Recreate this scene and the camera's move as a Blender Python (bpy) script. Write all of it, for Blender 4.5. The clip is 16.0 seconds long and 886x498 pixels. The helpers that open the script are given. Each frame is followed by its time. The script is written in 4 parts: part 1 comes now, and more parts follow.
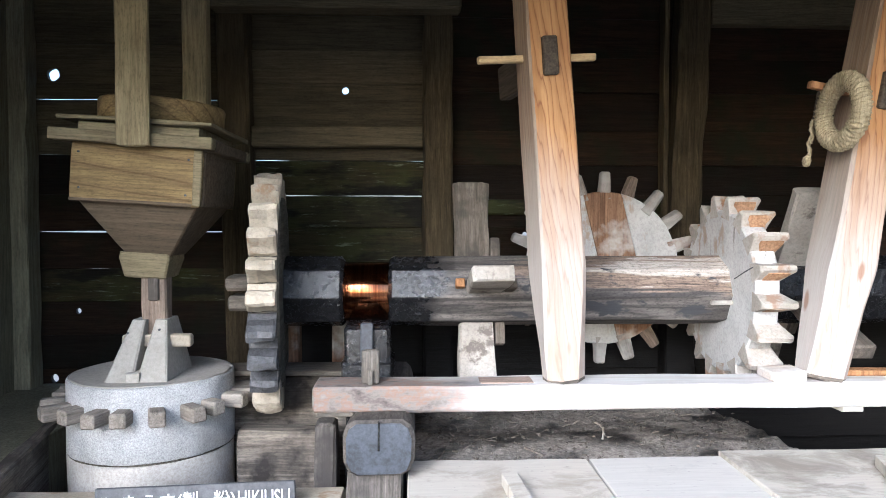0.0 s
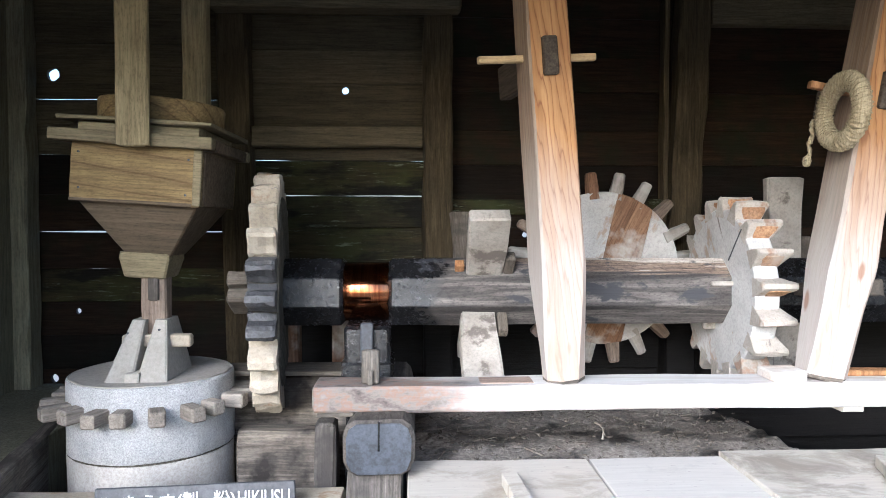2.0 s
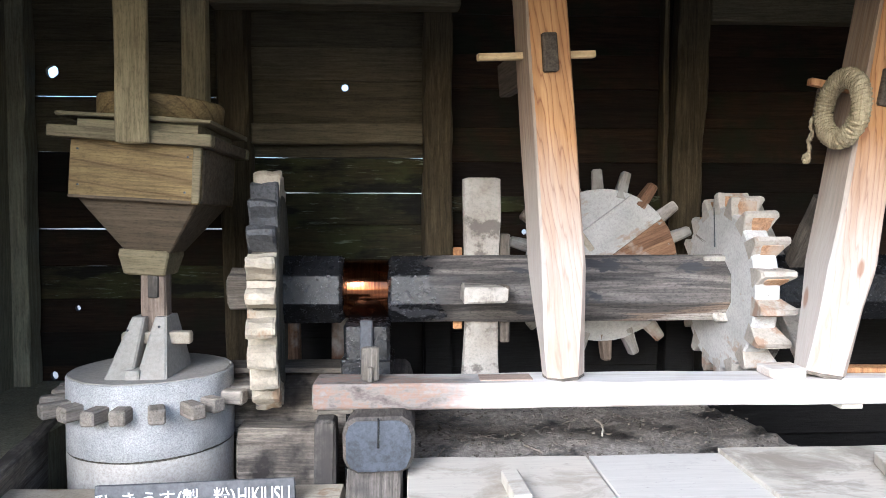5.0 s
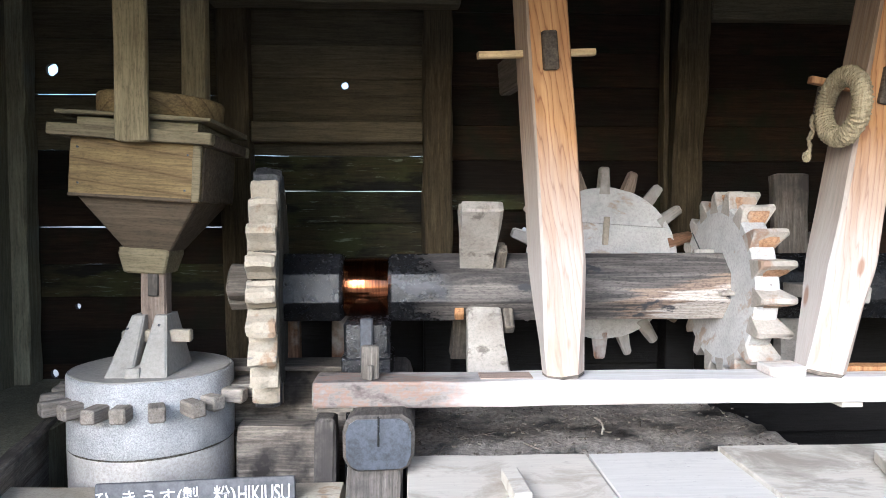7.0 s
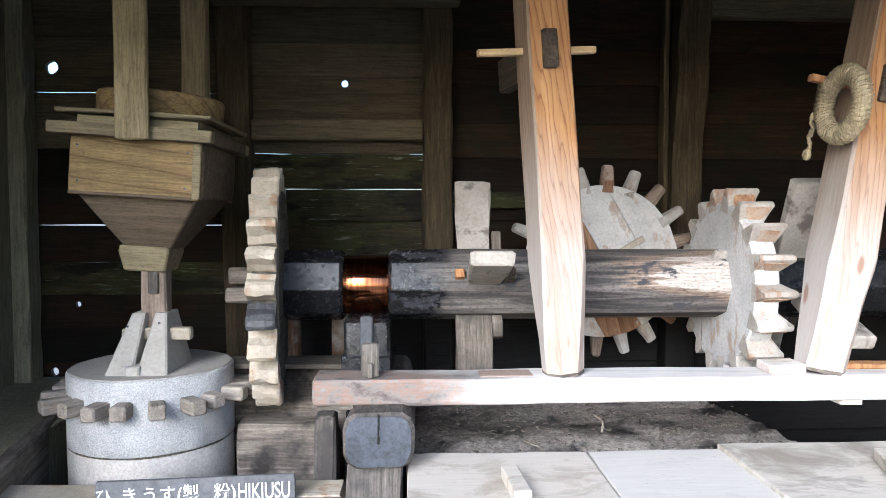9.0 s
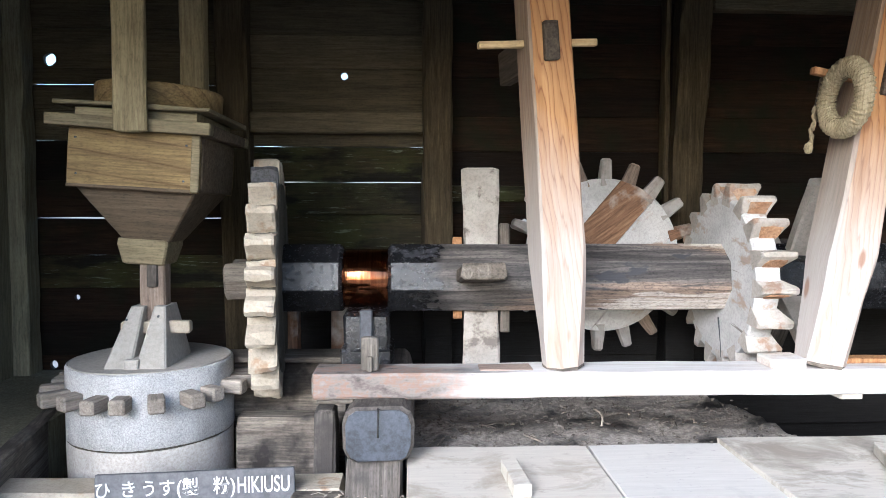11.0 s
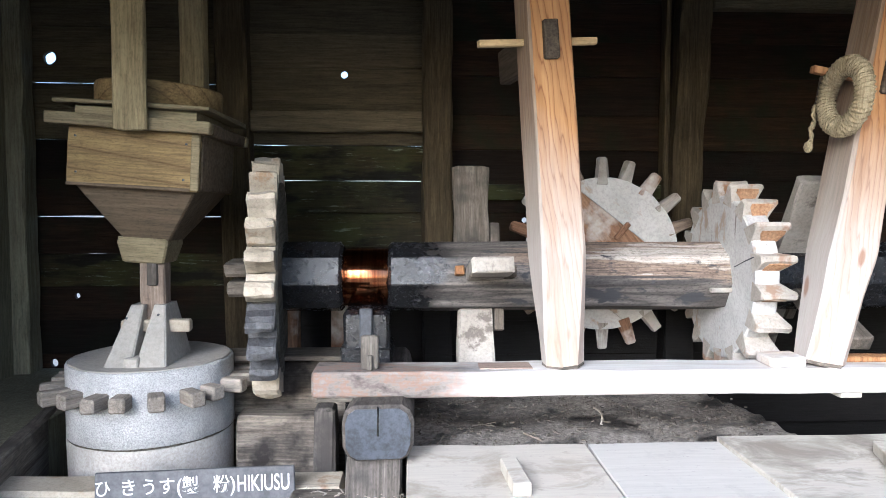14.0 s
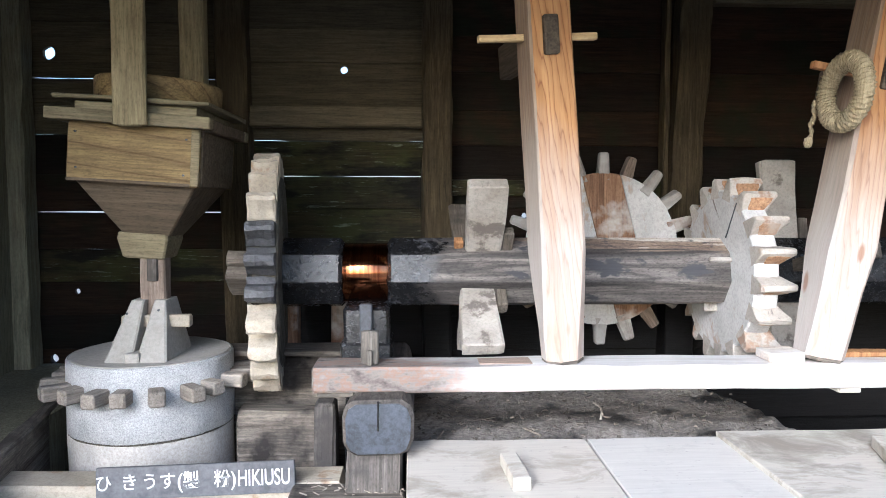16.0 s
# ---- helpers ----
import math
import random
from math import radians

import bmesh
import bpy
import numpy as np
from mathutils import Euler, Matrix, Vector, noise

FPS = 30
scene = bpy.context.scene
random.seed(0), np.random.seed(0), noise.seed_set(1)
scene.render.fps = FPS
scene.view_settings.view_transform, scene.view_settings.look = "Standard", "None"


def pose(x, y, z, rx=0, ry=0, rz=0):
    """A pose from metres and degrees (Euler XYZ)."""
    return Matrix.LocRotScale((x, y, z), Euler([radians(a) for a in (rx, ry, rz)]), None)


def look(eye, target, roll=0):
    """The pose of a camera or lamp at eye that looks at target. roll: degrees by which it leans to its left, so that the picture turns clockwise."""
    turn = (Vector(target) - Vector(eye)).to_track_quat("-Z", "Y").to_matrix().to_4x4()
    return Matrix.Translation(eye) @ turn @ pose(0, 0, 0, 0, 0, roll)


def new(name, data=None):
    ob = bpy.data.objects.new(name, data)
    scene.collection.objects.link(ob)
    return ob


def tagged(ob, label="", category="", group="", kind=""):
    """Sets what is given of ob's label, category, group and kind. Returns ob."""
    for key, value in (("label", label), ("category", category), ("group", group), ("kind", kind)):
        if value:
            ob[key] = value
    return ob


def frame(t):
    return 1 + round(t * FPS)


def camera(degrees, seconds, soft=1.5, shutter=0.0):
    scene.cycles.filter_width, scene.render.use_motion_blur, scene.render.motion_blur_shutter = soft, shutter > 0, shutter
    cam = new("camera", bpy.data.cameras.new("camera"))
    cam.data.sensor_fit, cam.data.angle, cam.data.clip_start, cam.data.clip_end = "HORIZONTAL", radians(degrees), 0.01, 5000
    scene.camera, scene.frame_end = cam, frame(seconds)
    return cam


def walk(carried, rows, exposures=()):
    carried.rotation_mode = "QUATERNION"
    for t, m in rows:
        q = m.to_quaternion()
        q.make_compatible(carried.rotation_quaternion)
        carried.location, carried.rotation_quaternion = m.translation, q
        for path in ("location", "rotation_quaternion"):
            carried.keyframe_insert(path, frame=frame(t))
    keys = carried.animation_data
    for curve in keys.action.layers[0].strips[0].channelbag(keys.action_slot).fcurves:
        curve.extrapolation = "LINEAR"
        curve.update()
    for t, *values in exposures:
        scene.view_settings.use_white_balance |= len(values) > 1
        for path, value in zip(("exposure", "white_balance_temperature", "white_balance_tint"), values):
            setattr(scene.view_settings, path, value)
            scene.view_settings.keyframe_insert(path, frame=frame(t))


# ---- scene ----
cam = camera(65, 16.0, 0.9)

PATH = [
    (0, (-0.001, 0.0, 1.45), (0.087, 1.997, 1.375), 0.0),
    (0.5, (-0.001, 0.0, 1.45), (0.087, 1.997, 1.375), 0.0),
    (1, (-0.002, 0.0, 1.451), (0.087, 1.997, 1.375), 0.0),
    (1.5, (-0.001, 0.0, 1.45), (0.087, 1.997, 1.375), 0.0),
    (2, (-0.001, 0.001, 1.45), (0.087, 1.998, 1.375), 0.0),
    (2.5, (-0.001, -0.001, 1.452), (0.087, 1.996, 1.375), 0.0),
    (3, (-0.001, 0.001, 1.45), (0.087, 1.997, 1.373), 0.0),
    (3.5, (-0.003, 0.001, 1.449), (0.087, 1.997, 1.368), 0.0),
    (4, (-0.002, 0.001, 1.451), (0.088, 1.998, 1.367), -0.0),
    (6.5, (-0.002, 0.001, 1.449), (0.088, 1.997, 1.367), 0.0),
    (7, (-0.001, 0.002, 1.451), (0.088, 1.998, 1.362), 0.0),
    (7.5, (-0.002, 0.002, 1.452), (0.087, 1.998, 1.36), 0.0),
    (8, (-0.002, 0.001, 1.451), (0.087, 1.997, 1.356), 0.0),
    (8.5, (0.0, -0.004, 1.451), (0.087, 1.992, 1.358), 0.0),
    (9, (-0.001, 0.001, 1.45), (0.088, 1.997, 1.356), 0.0),
    (11.5, (-0.002, 0.009, 1.45), (0.088, 2.004, 1.335), 0.1),
    (12, (-0.001, 0.009, 1.45), (0.088, 2.004, 1.335), 0.1),
    (12.5, (-0.002, 0.007, 1.448), (0.088, 2.002, 1.338), 0.0),
    (13, (-0.001, 0.007, 1.449), (0.088, 2.002, 1.34), 0.0),
    (13.5, (-0.002, 0.007, 1.449), (0.089, 2.002, 1.333), 0.1),
    (14, (-0.001, 0.008, 1.45), (0.089, 2.002, 1.333), 0.1),
    (14.5, (-0.003, 0.009, 1.448), (0.088, 2.003, 1.328), 0.1),
    (15, (-0.002, 0.008, 1.448), (0.089, 2.002, 1.324), 0.1),
    (15.5, (-0.002, 0.003, 1.448), (0.088, 1.997, 1.323), 0.1),
    (16, (-0.002, 0.006, 1.45), (0.089, 2.0, 1.32), 0.1),
]
walk(cam, [(t, look(eye, target, roll)) for t, eye, target, roll in PATH], [(0.0, 1.82, 5150, 10), (16.0, 1.8, 5150, 10)])

# ---- light ----
SUN_EL, SUN_AZ = 26.0, -24.0          # degrees above the horizon; degrees towards +x from straight in front of the mill
world = bpy.data.worlds.new("overcast_sky")
scene.world = world
world.use_nodes = True
wn = world.node_tree
sky = wn.nodes.new("ShaderNodeTexSky")
sky.sky_type, sky.sun_disc = "NISHITA", False
sky.sun_elevation, sky.sun_rotation = radians(SUN_EL), radians(180 - SUN_AZ)
sky.air_density, sky.dust_density = 1.0, 3.0
wn.links.new(sky.outputs[0], wn.nodes["Background"].inputs[0])
wn.nodes["Background"].inputs[1].default_value = 0.15
sun = new("sun", bpy.data.lights.new("sun", "SUN"))
sun.data.energy, sun.data.angle, sun.data.color = 1.0, radians(30), (1.0, 0.985, 0.97)
sun.matrix_world = look((3, -6, 5), Vector((3, -6, 5)) + Vector((-math.sin(radians(SUN_AZ)) * math.cos(radians(SUN_EL)), math.cos(radians(SUN_AZ)) * math.cos(radians(SUN_EL)), -math.sin(radians(SUN_EL)))))


# ---- materials ----
def nodes_of(name):
    m = bpy.data.materials.new(name)
    m.use_nodes = True
    t = m.node_tree
    return m, t, t.nodes["Principled BSDF"]


def link(t, a, b):
    t.links.new(a, b)


def coords(t, stretch=(1, 1, 1), shuffle=True):
    """Object space, shifted by chance from piece to piece, stretched along the grain."""
    tc = t.nodes.new("ShaderNodeTexCoord")
    out = tc.outputs["Object"]
    if shuffle:
        info = t.nodes.new("ShaderNodeObjectInfo")
        mul = t.nodes.new("ShaderNodeMath")
        mul.operation = "MULTIPLY"
        mul.inputs[1].default_value = 7.3
        link(t, info.outputs["Random"], mul.inputs[0])
        add = t.nodes.new("ShaderNodeVectorMath")
        add.operation = "ADD"
        link(t, out, add.inputs[0])
        link(t, mul.outputs[0], add.inputs[1])
        out = add.outputs[0]
    mp = t.nodes.new("ShaderNodeMapping")
    mp.inputs["Scale"].default_value = stretch
    link(t, out, mp.inputs[0])
    return mp.outputs[0]


def fuzz(t, vec, scale, detail=6, rough=0.6, distort=0.0):
    n = t.nodes.new("ShaderNodeTexNoise")
    n.inputs["Scale"].default_value, n.inputs["Detail"].default_value = scale, detail
    n.inputs["Roughness"].default_value, n.inputs["Distortion"].default_value = rough, distort
    link(t, vec, n.inputs["Vector"])
    return n.outputs["Fac"]


def ramp(t, fac, stops):
    r = t.nodes.new("ShaderNodeValToRGB")
    while len(r.color_ramp.elements) < len(stops):
        r.color_ramp.elements.new(0.5)
    for e, (p, c) in zip(r.color_ramp.elements, stops):
        e.position, e.color = p, (*c, 1) if not isinstance(c, (int, float)) else (c, c, c, 1)
    link(t, fac, r.inputs[0])
    return r.outputs[0]


def blend(t, fac, a, b, mode="MIX"):
    m = t.nodes.new("ShaderNodeMix")
    m.data_type, m.blend_type = "RGBA", mode
    for src, sock in ((fac, m.inputs[0]), (a, m.inputs[6]), (b, m.inputs[7])):
        if isinstance(src, (int, float)):
            sock.default_value = src
        elif isinstance(src, tuple):
            sock.default_value = (*src, 1)
        else:
            link(t, src, sock)
    return m.outputs[2]


def relief(t, bsdf, height, strength, distance=0.004):
    b = t.nodes.new("ShaderNodeBump")
    b.inputs["Strength"].default_value, b.inputs["Distance"].default_value = strength, distance
    link(t, height, b.inputs["Height"])
    link(t, b.outputs[0], bsdf.inputs["Normal"])


def figure(t, axis, pitch, seed=True, wander=5.0):
    """Flat-sawn growth rings: lines about pitch metres apart that wander and close into long arches."""
    w = t.nodes.new("ShaderNodeTexWave")
    w.wave_type, w.bands_direction, w.wave_profile = "BANDS", "DIAGONAL", "SAW"
    w.inputs["Scale"].default_value = 0.3 / pitch
    w.inputs["Distortion"].default_value, w.inputs["Detail"].default_value = wander, 3.0
    w.inputs["Detail Scale"].default_value, w.inputs["Detail Roughness"].default_value = 0.5, 0.55
    link(t, coords(t, {"x": (0.11, 1, 1), "y": (1, 0.11, 1), "z": (1, 1, 0.11)}[axis], seed), w.inputs["Vector"])
    return w.outputs["Fac"]


GRAIN = {"x": (1.2, 22, 22), "y": (22, 1.2, 22), "z": (22, 22, 1.2)}


def wood(name, light, dark, axis="x", rough=0.8, bump=0.5, grain=1.0, stain=None, stain_amount=0.5, piece=0.25, arches=0.0, lichen=0.0):
    """Sawn timber: grain streaks along one axis, slow blotches, a tone of its own for each piece."""
    m, t, b = nodes_of(name)
    b.inputs["Specular IOR Level"].default_value = 0.25
    v = coords(t, tuple(s * grain for s in GRAIN[axis]))
    rings = fuzz(t, v, 1.6, 8, 0.65, 1.2)
    col = ramp(t, rings, [(0.28, dark), (0.52, tuple((p + q) / 2 for p, q in zip(light, dark))), (0.7, light)])
    if arches:
        col = blend(t, 0.55, col, ramp(t, fuzz(t, coords(t, (2, 2, 2)), 2.0, 4, 0.6), [(0.3, tuple(0.75 * c for c in light)), (0.7, light)]))
        col = blend(t, ramp(t, figure(t, axis, arches), [(0.0, 0.8), (0.1, 0.15), (0.6, 0.0), (0.95, 0.4), (1.0, 0.9)]), col, dark)
    fine = fuzz(t, coords(t, tuple(s * 4 * grain for s in GRAIN[axis])), 2.0, 4, 0.7)
    col = blend(t, 0.6, col, ramp(t, fine, [(0.32, 0.3), (0.6, 1.0)]), "MULTIPLY")
    speck = fuzz(t, coords(t, tuple(0.4 + 0.6 * (s > 5) for s in GRAIN[axis])), 170, 5, 0.8)
    col = blend(t, 0.45, col, ramp(t, speck, [(0.36, 0.35), (0.5, 0.95), (0.68, 1.0)]), "MULTIPLY")
    blot = fuzz(t, coords(t, (3, 3, 3)), 1.7, 5, 0.6)
    if stain:
        f = ramp(t, blot, [(0.62 - 0.35 * stain_amount, 0.0), (0.72 - 0.2 * stain_amount, 1.0)])
        col = blend(t, f, col, stain)
    else:
        col = blend(t, 0.4, col, ramp(t, blot, [(0.3, 0.45), (0.65, 1.0)]), "MULTIPLY")
    if lichen:
        crust = fuzz(t, coords(t, (3, 26, 26)), 2.2, 9, 0.78)
        col = blend(t, ramp(t, crust, [(0.63 - 0.05 * lichen, 0.0), (0.67 - 0.05 * lichen, 1.0)]), col, (0.2, 0.22, 0.15))
        col = blend(t, ramp(t, fuzz(t, coords(t, (1.5, 5, 5)), 2.0, 5, 0.6), [(0.4, 1.0), (0.5, 0.0)]), col, tuple(0.5 * c for c in dark))
    info = t.nodes.new("ShaderNodeObjectInfo")
    col = blend(t, 1.0, col, ramp(t, info.outputs["Random"], [(0.0, 1.0 - piece), (1.0, 1.0)]), "MULTIPLY")
    link(t, col, b.inputs["Base Color"])
    link(t, ramp(t, fine, [(0.3, min(1, rough + 0.12)), (0.7, rough - 0.08)]), b.inputs["Roughness"])
    relief(t, b, blend(t, 0.35, blend(t, 0.5, rings, fine), speck), min(1.0, bump * 1.5))
    return m


def speckled(name, base, dark, scale, rough=0.85, bump=0.5, blot=(0.6, 1.0), gloss_spots=None):
    m, t, b = nodes_of(name)
    v = coords(t)
    g = fuzz(t, v, scale, 6, 0.75)
    col = ramp(t, g, [(0.35, dark), (0.6, base)])
    s = fuzz(t, v, scale * 0.06, 5, 0.6)
    col = blend(t, 1.0, col, ramp(t, s, [(0.3, blot[0]), (0.65, blot[1])]), "MULTIPLY")
    link(t, col, b.inputs["Base Color"])
    if gloss_spots:
        link(t, ramp(t, fuzz(t, v, scale * 0.5, 5, 0.7), [(0.4, gloss_spots[0]), (0.6, gloss_spots[1])]), b.inputs["Roughness"])
    else:
        b.inputs["Roughness"].default_value = rough
    relief(t, b, g, bump)
    return m


def tar(name):
    """Thick black tar, wrinkled and wet-looking, with pale specks painted in as glints."""
    m, t, b = nodes_of(name)
    v = coords(t)
    grit = fuzz(t, v, 130, 4, 0.75)
    # Pale specks: the tar's sparkle put into the base colour.
    dust = ramp(t, fuzz(t, v, 110, 5, 0.8), [(0.6, 0.0), (0.68, 1.0)])
    col = blend(t, dust, (0.01, 0.01, 0.011), (0.16, 0.155, 0.15))
    link(t, col, b.inputs["Base Color"])
    link(t, ramp(t, fuzz(t, v, 40, 5, 0.7), [(0.4, 0.3), (0.6, 0.08)]), b.inputs["Roughness"])
    relief(t, b, grit, 0.7, 0.003)
    return m


def limed(name, lo=(0.42, 0.41, 0.395), hi=(0.57, 0.56, 0.54), spot=(0.34, 0.25, 0.18), start=0.56, grain=(30, 30, 1.2)):
    """Board faces grey-white with flour and lime dust, with brown stains and fine cracks along the grain."""
    m, t, b = nodes_of(name)
    soft = fuzz(t, coords(t, (3, 3, 3)), 2.0, 5, 0.55)
    col = ramp(t, soft, [(0.3, lo), (0.65, hi)])
    grit = fuzz(t, coords(t), 90, 5, 0.8)
    col = blend(t, 0.5, col, ramp(t, grit, [(0.35, 0.5), (0.55, 1.0)]), "MULTIPLY")
    stain = ramp(t, fuzz(t, coords(t, (6, 6, 3)), 1.6, 6, 0.65), [(start, 0.0), (start + 0.07, 0.85)])
    col = blend(t, stain, col, spot)
    crack = ramp(t, fuzz(t, coords(t, grain), 1.2, 5, 0.7), [(0.31, 1.0), (0.34, 0.0)])
    col = blend(t, crack, col, (0.2, 0.18, 0.16))
    link(t, col, b.inputs["Base Color"])
    b.inputs["Roughness"].default_value = 0.9
    relief(t, b, blend(t, 0.5, soft, grit), 0.4)
    return m


def damp_earth(name):
    """Grey sandy earth with black soaked patches, crumbs and grit."""
    m, t, b = nodes_of(name)
    grit = fuzz(t, coords(t), 55, 7, 0.8)
    col = ramp(t, grit, [(0.32, (0.08, 0.068, 0.056)), (0.48, (0.23, 0.2, 0.168)), (0.68, (0.44, 0.4, 0.345))])
    soak = fuzz(t, coords(t, (1.0, 1.6, 1.0)), 4.2, 8, 0.7)
    col = blend(t, ramp(t, soak, [(0.38, 1.0), (0.5, 0.0)]), col, (0.018, 0.016, 0.014))
    link(t, col, b.inputs["Base Color"])
    link(t, ramp(t, soak, [(0.42, 0.45), (0.54, 0.95)]), b.inputs["Roughness"])
    relief(t, b, grit, 1.0, 0.008)
    return m


def stained_board(name, base, stain, start):
    """A trodden plywood sheet: faint grain, water stains with soft rims and small scuffs."""
    m, t, b = nodes_of(name)
    grain = fuzz(t, coords(t, (4, 60, 60)), 1.5, 5, 0.65)
    col = blend(t, ramp(t, grain, [(0.3, 0.0), (0.7, 1.0)]), tuple(c * 0.86 for c in base), base)
    pool = fuzz(t, coords(t, (2.2, 3.2, 2.2)), 1.8, 7, 0.68, 0.5)
    col = blend(t, ramp(t, pool, [(start, 0.0), (start + 0.05, 0.35), (start + 0.14, 0.8)]), col, stain)
    scuff = ramp(t, fuzz(t, coords(t, (14, 30, 14)), 2.2, 6, 0.75), [(0.62, 0.0), (0.67, 0.7)])
    col = blend(t, scuff, col, tuple(0.55 * c for c in base))
    link(t, col, b.inputs["Base Color"])
    link(t, ramp(t, pool, [(0.4, 0.8), (0.65, 0.6)]), b.inputs["Roughness"])
    relief(t, b, grain, 0.25, 0.002)
    return m


M_WALL = wood("dark_wall_boards", (0.19, 0.156, 0.094), (0.11, 0.09, 0.053), "x", 0.85, 0.4, 0.7, None, 0.5, 0.4)
M_WALL_GREEN = wood("algae_wall_boards", (0.085, 0.066, 0.022), (0.012, 0.009, 0.003), "x", 0.75, 0.6, 1.0, (0.05, 0.055, 0.014), 0.5, 0.5, 0.0, 1.0)
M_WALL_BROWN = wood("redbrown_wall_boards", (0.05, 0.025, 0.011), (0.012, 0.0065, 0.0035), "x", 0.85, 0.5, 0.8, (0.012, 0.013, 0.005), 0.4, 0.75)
# Near-black boards: the deep shade low on the back wall, put into the colour.
M_WALL_SHADE = wood("shade_black_boards", (0.012, 0.01, 0.009), (0.004, 0.0035, 0.003), "x", 0.7, 0.5, 1.0, None, 0.5, 0.4)
M_POST = wood("old_post_wood", (0.15, 0.112, 0.058), (0.05, 0.038, 0.021), "z", 0.85, 0.6)
M_RAIL = wood("old_rail_wood", (0.18, 0.148, 0.09), (0.1, 0.082, 0.05), "x", 0.85, 0.5)
M_SIDE = wood("side_wall_boards", (0.3, 0.275, 0.18), (0.19, 0.175, 0.115), "z", 0.85, 0.3, 0.7)
M_PINE_X = wood("pale_pine_lying", (0.75, 0.66, 0.55), (0.45, 0.3, 0.2), "x", 0.7, 0.3, 0.8, (0.62, 0.6, 0.57), 0.7, 0.05)
M_HOPPER = wood("hopper_wood", (0.37, 0.265, 0.115), (0.13, 0.08, 0.032), "x", 0.75, 0.35, 0.8, None, 0.5, 0.15, 0.03)
M_HOPPER_Z = wood("hopper_post_wood", (0.38, 0.315, 0.175), (0.23, 0.185, 0.1), "z", 0.8, 0.3, 0.9, None, 0.5, 0.2)
M_DUSTY = wood("flour_dusted_wood", (0.46, 0.42, 0.37), (0.22, 0.185, 0.15), "z", 0.9, 0.3, 0.8, (0.48, 0.455, 0.415), 0.6, 0.25)
M_PEG = wood("dusty_peg_wood", (0.47, 0.415, 0.35), (0.3, 0.255, 0.205), "y", 0.9, 0.4, 0.8, None, 0.5, 0.3)
M_COG = limed("pale_cog_wood", (0.31, 0.275, 0.23), (0.47, 0.43, 0.38), (0.27, 0.17, 0.11), 0.55, (30, 1.2, 30))
# Darker hopper wood: shade painted onto the funnel and side boards.
M_HOPPER_DIM = wood("dim_hopper_wood", (0.19, 0.145, 0.095), (0.11, 0.082, 0.052), "x", 0.8, 0.3, 0.5, None, 0.5, 0.15)
M_RAIL_OLIVE = wood("olive_rail_wood", (0.33, 0.275, 0.16), (0.2, 0.165, 0.095), "x", 0.8, 0.4, 0.8, None, 0.5, 0.25)
M_DARKT = wood("dirty_dark_timber", (0.38, 0.33, 0.27), (0.06, 0.05, 0.04), "x", 0.9, 0.6, 0.8, (0.035, 0.03, 0.027), 0.5, 0.3)
M_STAINED = stained_board("stained_grey_board", (0.5, 0.465, 0.4), (0.19, 0.16, 0.125), 0.47)
M_FLOUR = speckled("beige_flour_dust", (0.37, 0.345, 0.305), (0.29, 0.268, 0.235), 70, 0.95, 0.3, (0.78, 1.0))
# Pit floor colour with the darkness of the void painted in.
M_PIT = speckled("pit_shade_black", (0.04, 0.036, 0.032), (0.012, 0.011, 0.01), 20, 0.8, 0.8)
M_FRESH = wood("worn_orange_wood", (0.62, 0.34, 0.15), (0.3, 0.13, 0.05), "z", 0.75, 0.4, 0.6, None, 0.5, 0.3)
M_SCAR = wood("peach_worn_wood", (0.6, 0.37, 0.21), (0.36, 0.185, 0.095), "z", 0.8, 0.5, 0.6, (0.47, 0.4, 0.33), 0.35, 0.3)
M_LIME = limed("lime_dusted_wheel")
M_PEG_Z = wood("brown_upright_peg_wood", (0.42, 0.33, 0.26), (0.2, 0.15, 0.11), "z", 0.9, 0.4, 0.8, None, 0.5, 0.3)
M_BROWN = wood("brown_wheel_board", (0.4, 0.24, 0.14), (0.16, 0.08, 0.045), "z", 0.85, 0.4, 0.8, (0.5, 0.46, 0.42), 0.25, 0.1)
M_GEAR = wood("dark_gear_wood", (0.2, 0.18, 0.14), (0.05, 0.042, 0.03), "y", 0.85, 0.6, 0.8)
M_TOOTH = limed("bleached_tooth_wood", (0.3, 0.255, 0.19), (0.44, 0.385, 0.3), (0.26, 0.17, 0.1), 0.57, (1.2, 30, 30))
M_TOOTH_TAR = speckled("tarred_tooth_wood", (0.09, 0.09, 0.095), (0.03, 0.028, 0.026), 90, 0.5, 0.8)
M_GREY = wood("weathered_grey_wood", (0.28, 0.245, 0.2), (0.11, 0.09, 0.07), "x", 0.85, 0.5, 1.0, (0.07, 0.06, 0.05), 0.35, 0.25)
M_GREY_Y = wood("weathered_grey_wood_deep", (0.3, 0.26, 0.21), (0.1, 0.08, 0.06), "y", 0.85, 0.5, 1.0, (0.07, 0.06, 0.05), 0.35, 0.25)
M_GREY_Z = wood("weathered_grey_wood_upright", (0.3, 0.27, 0.23), (0.08, 0.065, 0.05), "z", 0.85, 0.6, 1.0, (0.07, 0.06, 0.05), 0.35, 0.25)
M_BOARD = stained_board("pale_floor_boards", (0.53, 0.49, 0.42), (0.27, 0.225, 0.17), 0.5)
M_TAR = tar("black_tar")
M_LOGEND = speckled("dark_sealed_end_grain", (0.085, 0.097, 0.12), (0.035, 0.039, 0.048), 50, 0.45, 0.4, (0.45, 1.0))
M_STONE = speckled("granite_millstone", (0.6, 0.595, 0.58), (0.3, 0.298, 0.29), 210, 0.9, 1.0, (0.75, 1.0))
